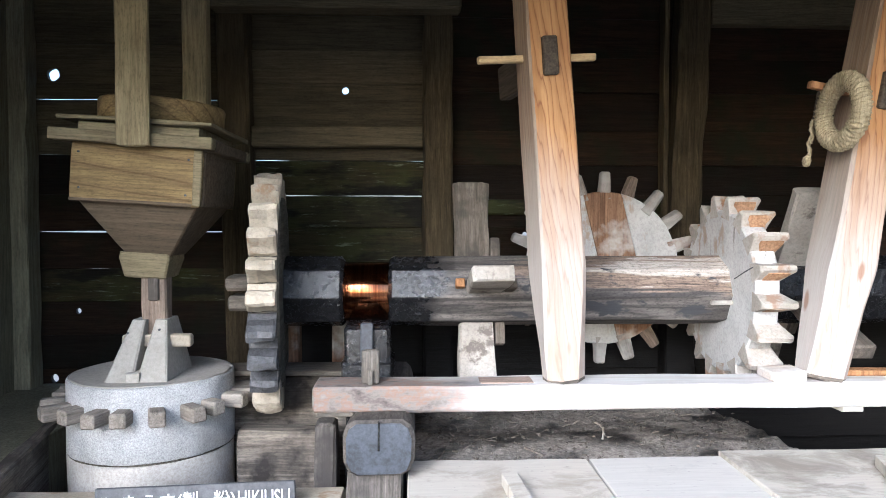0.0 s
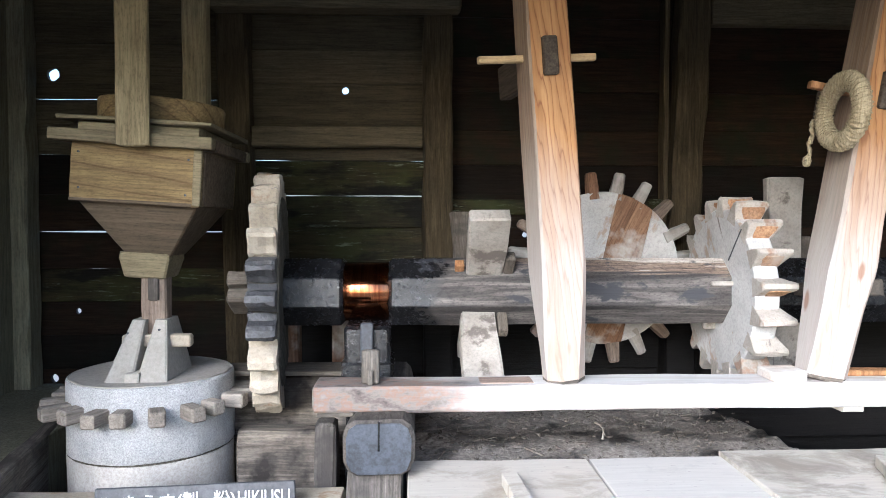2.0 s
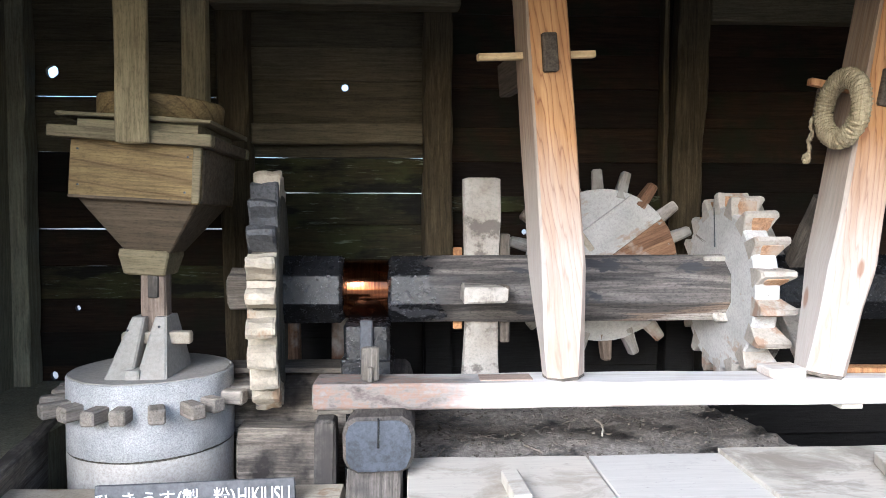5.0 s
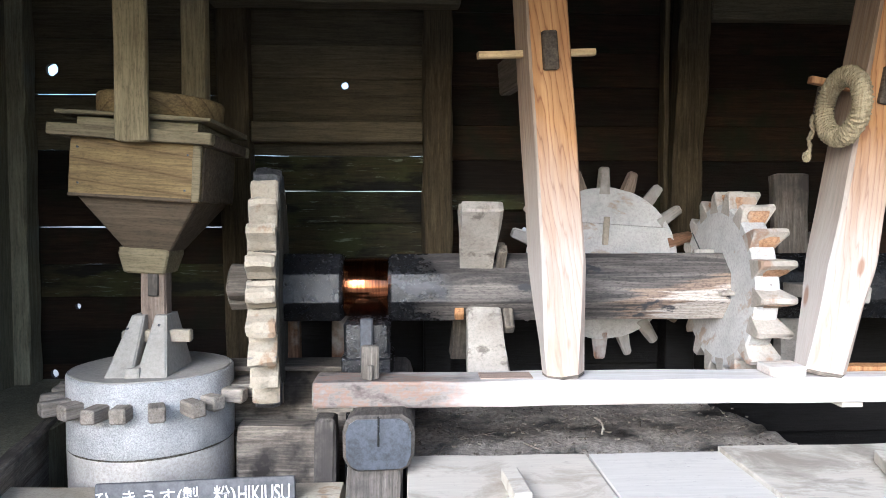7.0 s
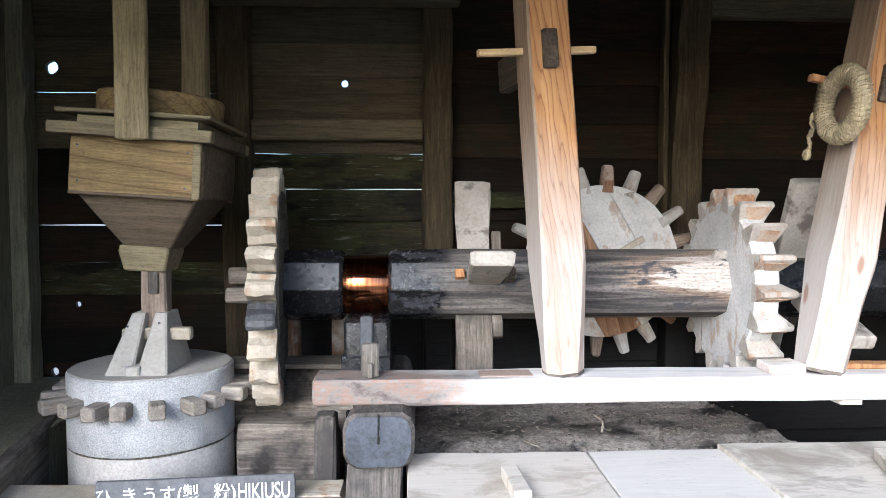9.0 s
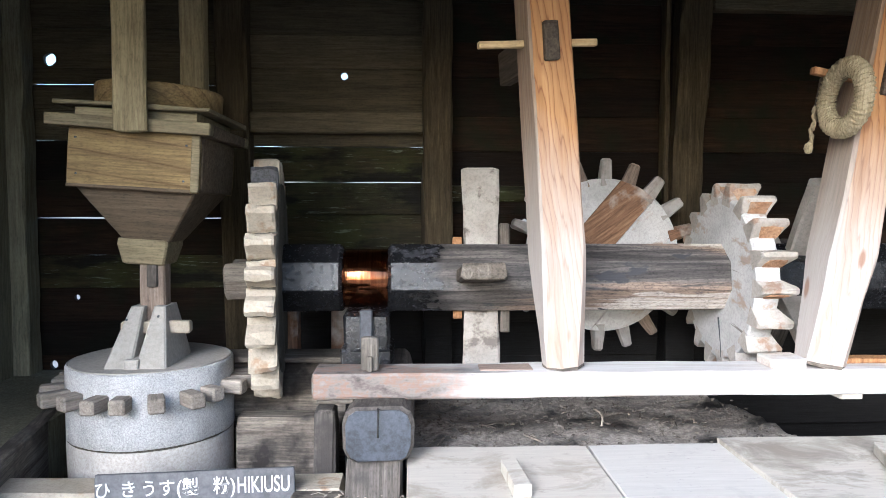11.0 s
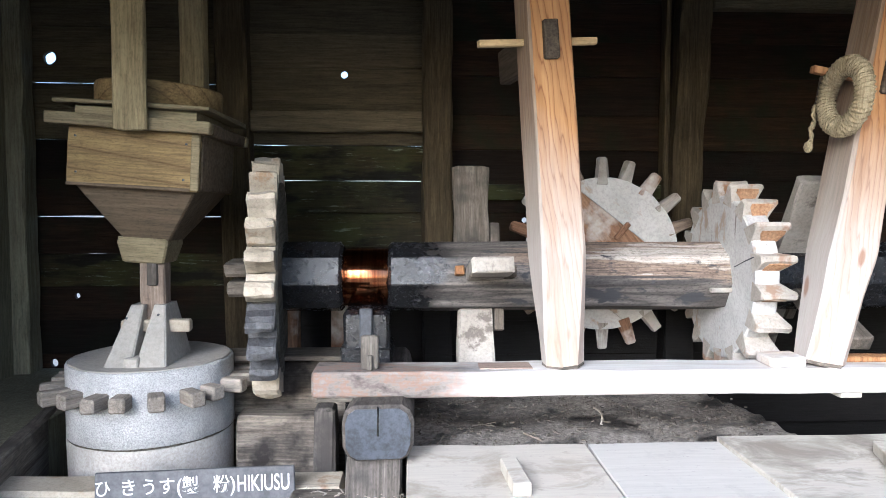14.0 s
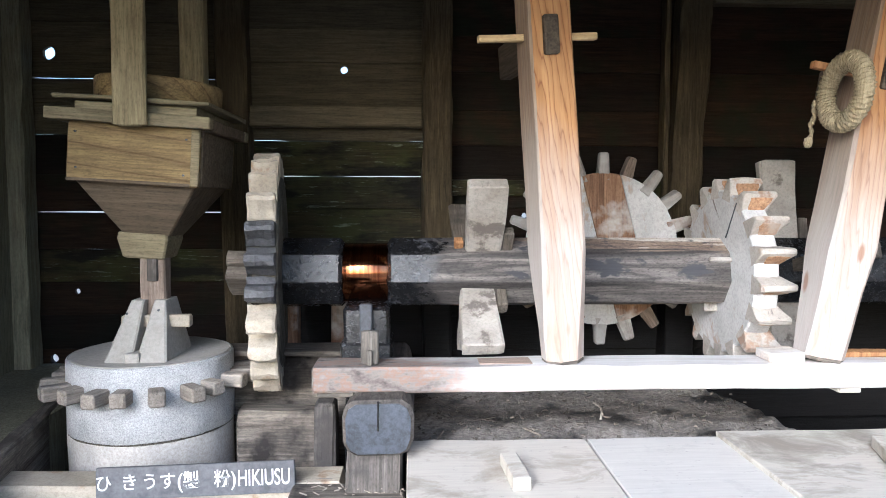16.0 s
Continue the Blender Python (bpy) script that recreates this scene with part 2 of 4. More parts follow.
M_STONE_LOW = speckled("pale_bedstone", (0.52, 0.49, 0.44), (0.36, 0.33, 0.29), 110, 0.9, 0.5, (0.75, 1.0))
M_DIRT = damp_earth("damp_earth")
M_GROUND = speckled("packed_earth_yard", (0.32, 0.29, 0.24), (0.2, 0.18, 0.14), 12, 0.95, 0.5, (0.7, 1.0))
M_SIGN = speckled("slate_grey_sign_board", (0.13, 0.13, 0.137), (0.075, 0.075, 0.08), 40, 0.7, 0.2)
M_WHITE = speckled("white_paint", (0.8, 0.8, 0.78), (0.7, 0.7, 0.68), 80, 0.6, 0.1)
M_ROPE = wood("straw_rope", (0.62, 0.52, 0.33), (0.33, 0.26, 0.14), "z", 0.9, 0.6, 2.0, None, 0.5, 0.1)
M_IRON = speckled("dull_iron", (0.07, 0.075, 0.085), (0.03, 0.03, 0.035), 60, 0.5, 0.4)


def shaft_material():
    """Weathered trunk: tar near the bearing, bleached bare wood on one flank towards the crown wheel."""
    m, t, b = nodes_of("weathered_shaft")
    v = coords(t, (1.0, 16, 16), False)
    streak = fuzz(t, v, 1.5, 8, 0.65, 0.8)
    fine = fuzz(t, coords(t, (5, 80, 80), False), 2.0, 4, 0.7)
    col = ramp(t, streak, [(0.3, (0.02, 0.017, 0.016)), (0.46, (0.075, 0.066, 0.06)), (0.66, (0.24, 0.215, 0.19))])
    tc = t.nodes.new("ShaderNodeTexCoord")
    sep = t.nodes.new("ShaderNodeSeparateXYZ")
    link(t, tc.outputs["Object"], sep.inputs[0])

    def mth(op, a, b2):
        n = t.nodes.new("ShaderNodeMath")
        n.operation = op
        for src, sock in ((a, n.inputs[0]), (b2, n.inputs[1])):
            if isinstance(src, (int, float)):
                sock.default_value = src
            else:
                link(t, src, sock)
        return n.outputs[0]
    ang = mth("ARCTAN2", sep.outputs["Z"], mth("MULTIPLY", sep.outputs["Y"], -1.0))
    ragged = mth("MULTIPLY", mth("SUBTRACT", streak, 0.5), 1.0)
    flank = mth("ADD", mth("COSINE", mth("SUBTRACT", ang, 0.84), 0.0), mth("ADD", ragged, mth("MULTIPLY", mth("MINIMUM", mth("SUBTRACT", sep.outputs["X"], 0.62), 0.2), 0.7)))
    back = mth("ADD", mth("COSINE", mth("ADD", ang, 2.67), 0.0), mth("ADD", ragged, mth("MULTIPLY", mth("SUBTRACT", sep.outputs["X"], 0.95), 1.2)))
    worn = mth("MAXIMUM", mth("SUBTRACT", flank, 0.8), mth("SUBTRACT", back, 0.72))
    bare = ramp(t, fine, [(0.3, (0.38, 0.32, 0.27)), (0.6, (0.54, 0.49, 0.43))])
    col = blend(t, ramp(t, worn, [(-0.0, 0.0), (0.08, 0.9)]), col, ramp(t, fine, [(0.3, (0.16, 0.11, 0.08)), (0.65, (0.31, 0.23, 0.17))]))
    col = blend(t, ramp(t, worn, [(0.2, 0.0), (0.25, 1.0)]), col, bare)
    tar = mth("ADD", mth("MULTIPLY", sep.outputs["X"], -2.2), mth("MULTIPLY", fuzz(t, coords(t, (4, 7, 7), False), 1.5, 6, 0.7), 1.1))
    tf = ramp(t, tar, [(0.22, 0.0), (0.42, 1.0)])
    # Painted glints again, on the tarred part of the trunk.
    dust = ramp(t, fuzz(t, coords(t, (1, 1, 1), False), 110, 5, 0.8), [(0.6, 0.0), (0.68, 1.0)])
    col = blend(t, tf, col, blend(t, dust, (0.012, 0.012, 0.013), (0.2, 0.195, 0.19)))
    speck = fuzz(t, coords(t, (0.5, 1, 1), False), 130, 5, 0.8)
    col = blend(t, 0.75, col, ramp(t, speck, [(0.36, 0.25), (0.5, 0.9), (0.66, 1.0)]), "MULTIPLY")
    dab = ramp(t, fuzz(t, coords(t, (5, 9, 9), False), 1.3, 5, 0.6), [(0.58, 0.0), (0.63, 1.0)])
    col = blend(t, dab, col, (0.045, 0.045, 0.05))
    col = blend(t, 0.4, col, ramp(t, fine, [(0.3, 0.4), (0.6, 1.0)]), "MULTIPLY")
    link(t, col, b.inputs["Base Color"])
    link(t, blend(t, tf, (0.8, 0.8, 0.8), ramp(t, fuzz(t, coords(t, (1, 1, 1), False), 40, 5, 0.7), [(0.4, 0.3), (0.6, 0.08)])), b.inputs["Roughness"])
    rough_tar = fuzz(t, coords(t, (1, 1, 1), False), 130, 4, 0.75)
    relief(t, b, blend(t, tf, blend(t, 0.5, streak, fine), rough_tar), 0.7, 0.003)
    return m


def journal_material():
    m, t, b = nodes_of("greased_journal")
    v = coords(t, (60, 2, 2), False)
    n = fuzz(t, v, 2.0, 5, 0.6)
    link(t, ramp(t, n, [(0.35, (0.17, 0.045, 0.016)), (0.65, (0.32, 0.14, 0.065))]), b.inputs["Base Color"])
    b.inputs["Metallic"].default_value, b.inputs["Roughness"].default_value = 1.0, 0.13
    relief(t, b, n, 0.15)
    return m


def beam_material():
    """Pale planed pine; the end near the bearing is stained reddish-brown and grey."""
    m, t, b = nodes_of("pale_pine_beam")
    rings = fuzz(t, coords(t, (1.0, 16, 16), False), 1.5, 7, 0.62, 1.0)
    fine = fuzz(t, coords(t, (5, 90, 90), False), 2.0, 4, 0.7)
    col = ramp(t, rings, [(0.3, (0.42, 0.36, 0.31)), (0.42, (0.55, 0.51, 0.475)), (0.6, (0.61, 0.59, 0.57))])
    stain = ramp(t, fuzz(t, coords(t, (5, 9, 9), False), 1.4, 6, 0.65), [(0.32, (0.04, 0.036, 0.034)), (0.4, (0.13, 0.105, 0.09)), (0.46, (0.19, 0.165, 0.145)), (0.51, (0.22, 0.138, 0.1)), (0.57, (0.2, 0.175, 0.155)), (0.66, (0.31, 0.28, 0.25))])
    tc = t.nodes.new("ShaderNodeTexCoord")
    sep = t.nodes.new("ShaderNodeSeparateXYZ")
    link(t, tc.outputs["Object"], sep.inputs[0])
    n = t.nodes.new("ShaderNodeMath")
    n.operation, n.inputs[1].default_value = "MULTIPLY_ADD", 0.5
    link(t, fuzz(t, coords(t, (4, 6, 6), False), 1.2, 5, 0.6), n.inputs[0])
    link(t, sep.outputs["X"], n.inputs[2])
    col = blend(t, ramp(t, n.outputs[0], [(0.28, 0.0), (0.62, 1.0)]), stain, col)
    col = blend(t, 0.3, col, ramp(t, fine, [(0.3, 0.5), (0.6, 1.0)]), "MULTIPLY")
    link(t, col, b.inputs["Base Color"])
    b.inputs["Roughness"].default_value = 0.75
    relief(t, b, blend(t, 0.5, rings, fine), 0.35)
    return m


def pestle_material():
    """Orange heartwood with arched grain, paler towards the foot; one side weathered grey, with its dimmer light
    painted in.
    """
    m, t, b = nodes_of("pestle_pine")
    lines = figure(t, "z", 0.009, True, 14.0)
    slow = fuzz(t, coords(t, (9, 9, 0.9)), 1.5, 6, 0.6, 0.6)
    fine = fuzz(t, coords(t, (120, 120, 5)), 2.0, 4, 0.7)
    tint = ramp(t, slow, [(0.34, (0.33, 0.15, 0.045)), (0.62, (0.47, 0.26, 0.1))])
    col = blend(t, ramp(t, lines, [(0.0, 0.85), (0.12, 0.15), (0.5, 0.0), (0.9, 0.4), (1.0, 0.95)]), tint, (0.2, 0.075, 0.022))
    pale_tint = ramp(t, slow, [(0.34, (0.38, 0.3, 0.24)), (0.62, (0.49, 0.43, 0.38))])
    pale = blend(t, ramp(t, lines, [(0.0, 0.5), (0.12, 0.08), (0.5, 0.0), (0.9, 0.2), (1.0, 0.55)]), pale_tint, (0.27, 0.17, 0.12))
    tc = t.nodes.new("ShaderNodeTexCoord")
    sep = t.nodes.new("ShaderNodeSeparateXYZ")
    link(t, tc.outputs["Object"], sep.inputs[0])
    n = t.nodes.new("ShaderNodeMath")
    n.operation, n.inputs[1].default_value = "MULTIPLY_ADD", 0.5
    link(t, fuzz(t, coords(t, (7, 7, 1.5)), 1.2, 5, 0.6), n.inputs[0])
    link(t, sep.outputs["Z"], n.inputs[2])
    col = blend(t, ramp(t, n.outputs[0], [(0.62, 0.0), (1.35, 1.0)]), pale, col)
    e = t.nodes.new("ShaderNodeMath")
    e.operation, e.inputs[1].default_value = "MULTIPLY_ADD", 0.012
    link(t, fuzz(t, coords(t, (20, 20, 3)), 1.5, 4, 0.6), e.inputs[0])
    link(t, sep.outputs["X"], e.inputs[2])
    # The -x side: grey weathering, darkened further to stand for its shade.
    grey = ramp(t, fuzz(t, coords(t, (60, 60, 2)), 1.4, 6, 0.7), [(0.34, (0.13, 0.105, 0.08)), (0.6, (0.27, 0.235, 0.19))])
    edge = t.nodes.new("ShaderNodeMath")
    edge.operation, edge.inputs[1].default_value = "LESS_THAN", -0.052
    link(t, e.outputs[0], edge.inputs[0])
    side = blend(t, ramp(t, n.outputs[0], [(0.5, 0.0), (1.1, 1.0)]), (0.4, 0.375, 0.345), grey)
    col = blend(t, edge.outputs[0], col, blend(t, 0.72, col, side))
    col = blend(t, 0.3, col, ramp(t, fine, [(0.3, 0.55), (0.6, 1.0)]), "MULTIPLY")
    vor = t.nodes.new("ShaderNodeTexVoronoi")
    vor.inputs["Scale"].default_value = 1.0
    link(t, coords(t, (9, 9, 3.2)), vor.inputs["Vector"])
    col = blend(t, ramp(t, vor.outputs["Distance"], [(0.08, 0.75), (0.13, 0.0)]), col, (0.2, 0.09, 0.04))
    link(t, col, b.inputs["Base Color"])
    b.inputs["Roughness"].default_value = 0.7
    relief(t, b, blend(t, 0.5, lines, fine), 0.3, 0.002)
    return m


M_PESTLE = pestle_material()
M_BEAM = beam_material()
M_SHEET = stained_board("pale_blue_grey_board", (0.53, 0.505, 0.46), (0.38, 0.365, 0.335), 0.54)
M_SHAFT, M_JOURNAL = shaft_material(), journal_material()


# ---- building helpers ----
def thing(name, at, label, category, group=""):
    ob = new(name)
    ob.matrix_basis = at
    ob.empty_display_size = 0.05
    return tagged(ob, label, category, group)


def part(name, bm, material, parent=None, label="", smooth=False):
    bmesh.ops.recalc_face_normals(bm, faces=bm.faces)
    me = bpy.data.meshes.new(name)
    bm.to_mesh(me)
    bm.free()
    me.materials.append(material)
    if smooth:
        me.polygons.foreach_set("use_smooth", [True] * len(me.polygons))
    ob = new(name, me)
    ob.parent = parent
    return tagged(ob, label)


def loft(rings, bm=None, caps=True):
    """A skin over rings of points, closed at both ends."""
    bm = bm or bmesh.new()
    vs = [[bm.verts.new(p) for p in r] for r in rings]
    n = len(vs[0])
    for a, b in zip(vs, vs[1:]):
        for i in range(n):
            bm.faces.new((a[i], a[(i + 1) % n], b[(i + 1) % n], b[i]))
    if caps:
        bm.faces.new(list(reversed(vs[0])))
        bm.faces.new(vs[-1])
    return bm


def chamfered(w, h, c):
    """Outline of a rectangle w by h with its corners cut, about the origin."""
    w, h = w / 2, h / 2
    return [(-w + c, -h), (w - c, -h), (w, -h + c), (w, h - c), (w - c, h), (-w + c, h), (-w, h - c), (-w, -h + c)]


def bar(x0, x1, y0, y1, z0, z1, axis="x", cut=0.006, wear=0.0015, n=6, seed=0.0, tip=(1.0, 1.0), bm=None):
    """A worn timber lying along one axis between the given faces. tip: width and height at the far end over those at the near end."""
    lo, hi = {"x": (x0, x1), "y": (y0, y1), "z": (z0, z1)}[axis]
    w, h = {"x": (y1 - y0, z1 - z0), "y": (x1 - x0, z1 - z0), "z": (x1 - x0, y1 - y0)}[axis]
    a, b = {"x": ((y0 + y1) / 2, (z0 + z1) / 2), "y": ((x0 + x1) / 2, (z0 + z1) / 2), "z": ((x0 + x1) / 2, (y0 + y1) / 2)}[axis]
    rings = []
    stops = [(lo, 1 - 2 * cut / min(w, h)), (lo + cut, 1)] + [(lo + (hi - lo) * i / n, 1) for i in range(1, n)] + [(hi - cut, 1), (hi, 1 - 2 * cut / min(w, h))]
    for s, k in stops:
        f = (s - lo) / (hi - lo)
        ring = []
        for i, (p, q) in enumerate(chamfered(w * (1 + (tip[0] - 1) * f), h * (1 + (tip[1] - 1) * f), cut)):
            d = noise.noise((s * 6 + seed * 3.1, i * 1.7 + seed, seed * 0.7)) * wear * 2
            p, q = a + p * k + d, b + q * k + noise.noise((s * 6, i * 2.3 + 9, seed * 1.9)) * wear * 2
            ring.append({"x": (s, p, q), "y": (p, s, q), "z": (p, q, s)}[axis])
        rings.append(ring)
    return loft(rings, bm)


def disc(r, x0, x1, n=48, hole=0.0, wear=0.002, axis="x", seed=0.0):
    rings = []
    for s, k in ((x0, r - 0.006), (x0 + 0.006, r), (x1 - 0.006, r), (x1, r - 0.006)):
        ring = []
        for i in range(n):
            a = 2 * math.pi * i / n
            q = k + noise.noise((math.cos(a) * 3 + seed, math.sin(a) * 3, s * 2)) * wear * 2
            ring.append((s, q * math.cos(a), q * math.sin(a)) if axis == "x" else ((q * math.cos(a), s, q * math.sin(a)) if axis == "y" else (q * math.cos(a), q * math.sin(a), s)))
        rings.append(ring)
    return loft(rings)


def cord(points, r, twist=60, k=8):
    rings = []
    for i, p in enumerate(points):
        d = Vector(points[min(i + 1, len(points) - 1)]) - Vector(points[max(i - 1, 0)])
        u = d.orthogonal().normalized()
        v = d.cross(u).normalized()
        rings.append([Vector(p) + (u * math.cos(2 * math.pi * j / k) + v * math.sin(2 * math.pi * j / k)) * r * (1 + 0.3 * math.sin(i * 1.5 + j * 1.6)) for j in range(k)])
    return loft(rings)


def structure(name, bm, material, label, category):
    return tagged(part(name, bm, material), label, category, "", "structure")


# ---- setting ----
structure("ground", bar(-400, 400, -400, 400, -0.5, 0.0, "x", 0.02, 0, 1), M_GROUND, "packed pale earth yard around the mill", "ground")
structure("floor", bar(-1.72, 2.9, 0.8, 3.25, 0.0, 0.3, "x", 0.01, 0.004, 20), M_PIT, "earth floor of the mill pit, coloured black as shade", "floor")
wall_back = structure("wall_back", bar(-1.9, 3.05, 3.285, 3.31, 0.0, 0.42, "x", 0.004, 0.001), M_WALL_SHADE, "dark weathered board wall with gaps that let daylight in", "wall")
wall_left = structure("wall_left", bar(-1.86, -1.76, 0.7, 3.4, 0.0, 3.0, "z", 0.01, 0.003), M_SIDE, "dark greenish board side wall", "wall")
structure("wall_right", bar(2.9, 3.0, 0.7, 3.4, 0.0, 3.0, "z", 0.01, 0.003), M_SIDE, "dark board side wall", "wall")
structure("ceiling", bar(-1.9, 3.05, 0.2, 3.45, 3.0, 3.08, "x", 0.01, 0.002), M_WALL, "dark board ceiling under the roof", "ceiling")
# Unseen front walls, added and sized to shape the daylight that enters.
structure("wall_front", bar(-1.9, 3.05, 0.7, 0.78, 2.25, 3.0, "x", 0.01, 0.002), M_WALL, "unseen board wall added above the open front to shade the upper parts", "wall")
structure("wall_front_left", bar(-1.9, -1.6, 0.7, 0.78, 0.0, 2.25, "x", 0.01, 0.002), M_WALL, "unseen board wall added beside the open front to limit the daylight", "wall")
structure("wall_front_right", bar(2.15, 3.05, 0.7, 0.78, 0.0, 2.25, "x", 0.01, 0.002), M_WALL, "unseen board wall added beside the open front to limit the daylight", "wall")
structure("wall_front_low", bar(-1.6, 2.15, 0.7, 0.78, 0.0, 0.7, "x", 0.01, 0.002), M_WALL, "unseen low board wall added under the open front", "wall")


# ---- the main shaft with its wheels and lifting arms ----
AXIS = Vector((0.0, 2.55, 1.2))


def turned(alpha, bm):
    """Turns a piece that points towards -y up by alpha degrees about the shaft's axis."""
    bmesh.ops.rotate(bm, verts=bm.verts, cent=(0, 0, 0), matrix=Matrix.Rotation(-radians(alpha), 3, "X"))
    return bm


def spun(ob, alpha):
    """Points a piece that was built towards -y up by alpha degrees about the shaft's axis."""
    ob.rotation_euler = (-radians(alpha), 0, 0)
    return ob


def octagon(r, x0, x1, n=10, wear=0.004, seed=0.0, cut=0.012, grow=1.0):
    rings = []
    for k in range(n + 1):
        x = x0 + (x1 - x0) * k / n
        q = r * (1 + (grow - 1) * k / n) - (cut if k in (0, n) else 0)
        ring = []
        for i in range(24):
            a = math.pi / 4 * (i // 3) + (-0.375, 0.0, 0.375)[i % 3]
            fl = (a + math.pi / 8) % (math.pi / 4) - math.pi / 8
            rr = q / math.cos(fl) + noise.noise((x * 3 + seed, math.cos(a) * 2, math.sin(a) * 2)) * wear * 0.6
            ring.append((x, rr * math.cos(a), rr * math.sin(a)))
        rings.append(ring)
    rings.insert(1, [(rings[0][i][0] + cut, *rings[1][i][1:]) for i in range(24)])
    rings.insert(-1, [(rings[-1][i][0] - cut, *rings[-2][i][1:]) for i in range(24)])
    return turned(17.5, loft(rings))


drive = thing("drive_shaft", Matrix.Translation(AXIS), "heavy octagonal wooden drive shaft with gear wheels and lifting arms", "mill shaft")
part("stub", bar(-0.67, -0.5, -0.062, 0.062, 0.008, 0.062, "x", 0.01, 0.004, 4, 1), M_GREY, drive, "split weathered shaft end")
part("stub", bar(-0.66, -0.5, -0.065, 0.06, -0.064, -0.01, "x", 0.01, 0.004, 4, 2), M_GREY, drive, "split weathered shaft end")
part("collar", octagon(0.12, -0.468, -0.245, 4, 0.005, 1.0), M_TAR, drive, "tarred black shaft collar")
part("journal", disc(0.108, -0.26, -0.07, 40, wear=0.0), M_JOURNAL, drive, "greased reddish-brown journal with a metal sheen", True)
part("trunk", octagon(0.12, -0.085, 1.15, 20, 0.006, 2.0), M_SHAFT, drive, "weathered grey trunk, tarred black near the bearing")
part("outer_trunk", octagon(0.12, 1.2, 2.3, 12, 0.006, 3.0), M_TAR, drive, "tarred black shaft beyond the crown wheel")
part("pin", turned(-126, bar(1.09, 1.15, -0.15, -0.115, -0.007, 0.007, "x", 0.003, 0.001)), M_DUSTY, drive, "pale wooden pin")
part("pin", turned(-15, bar(1.06, 1.19, -0.137, -0.115, -0.008, 0.008, "x", 0.003, 0.001)), M_DUSTY, drive, "pale wooden pin")
part("wedge", turned(17, bar(0.15, 0.182, -0.15, -0.09, -0.016, 0.016, "y", 0.003, 0.001)), M_FRESH, drive, "orange-brown wooden wedge")


part("wedge", turned(199, bar(0.15, 0.182, -0.15, -0.09, -0.016, 0.016, "y", 0.003, 0.001)), M_FRESH, drive, "orange-brown wooden wedge")


def lifting_arm(x, alpha, mat, w=0.138, length=0.42, seed=0.0):
    arm = spun(part("lifting_arm", bar(x - w / 2, x + w / 2, -length, -0.06, -0.024, 0.024, "y", 0.006, 0.004, 8, seed, (0.86, 1.0)), mat, drive, "thick flat wooden lifting arm"), alpha)
    part("arm_wedge", bar(x + w / 2, x + w / 2 + 0.035, -0.2, -0.1, -0.02, 0.02, "y", 0.004, 0.001, 3, seed), M_GREY_Y, arm)


M_ARM = limed("dusty_arm_wood", (0.26, 0.23, 0.195), (0.42, 0.385, 0.335), (0.11, 0.09, 0.075), 0.55, (30, 1.2, 30))
for i, (x, alpha) in enumerate(((0.253, 13), (0.22, 108), (0.253, 195), (0.228, 287))):
    lifting_arm(x, alpha, M_GREY_Y if alpha == 108 else M_ARM, length=(0.405, 0.42, 0.405, 0.4)[i], seed=i * 1.3)
for i, (x, alpha) in enumerate(((1.385, 60), (1.425, 156), (1.385, 241), (1.425, 336))):
    lifting_arm(x, alpha, M_GREY_Y if alpha == 336 else M_ARM, seed=5 + i * 1.3)


GEAR_AT = Matrix.Translation((-0.515, AXIS.y, AXIS.z)) @ Matrix.Rotation(radians(7), 4, "Z")
gear = thing("spur_gear", GEAR_AT, "dark worn wooden spur gear with bleached blocky teeth", "gear wheel")


def spur_tooth(seed):
    """One tooth of the spur gear: a block across the rim with a worn crest, pointing towards -y."""
    prof = [(-0.32, 0.043), (-0.345, 0.043), (-0.362, 0.027), (-0.402, 0.022), (-0.42, 0.01), (-0.428, -0.008), (-0.42, -0.023), (-0.38, -0.03), (-0.352, -0.041), (-0.32, -0.041)]
    rings = []
    for x, k in ((-0.046, 0.86), (-0.039, 1), (-0.012, 1.03), (0.012, 0.97), (0.034, 1), (0.043, 0.84)):
        rings.append([(x + 0.004 * noise.noise((seed * 4.1, i * 0.7, 8)), y if y > -0.36 else -0.36 + (y + 0.36) * (0.7 + 0.3 * k) + 0.012 * noise.noise((seed * 3.3, x * 22, i * 0.6)), z * (k if y < -0.37 else 1) + 0.008 * noise.noise((seed * 2.1 + 5, x * 20, i * 0.7))) for i, (y, z) in enumerate(prof)])
    return loft(rings)


part("rim", disc(0.342, -0.034, 0.05, 60, wear=0.006, seed=4.0), M_GEAR, gear, "dark weathered gear rim")
for k in range(4):
    part("spoke_wedge", turned(30 + 90 * k, bar(0.03, 0.05, -0.3, -0.13, -0.035, 0.035, "y", 0.006, 0.002, 4, k)), M_GEAR, gear)
for i in range(24):
    spun(part("tooth", spur_tooth(i), M_TOOTH_TAR if i in (21, 22, 23, 11) else M_TOOTH, gear), 2.3 + i * 15)


COG = ((0.2, 1.145, 1.212, 0.034), (0.275, 1.1375, 1.222, 0.036), (0.3, 1.137, 1.232, 0.029), (0.322, 1.136, 1.244, 0.021), (0.342, 1.136, 1.257, 0.014), (0.351, 1.141, 1.255, 0.009))


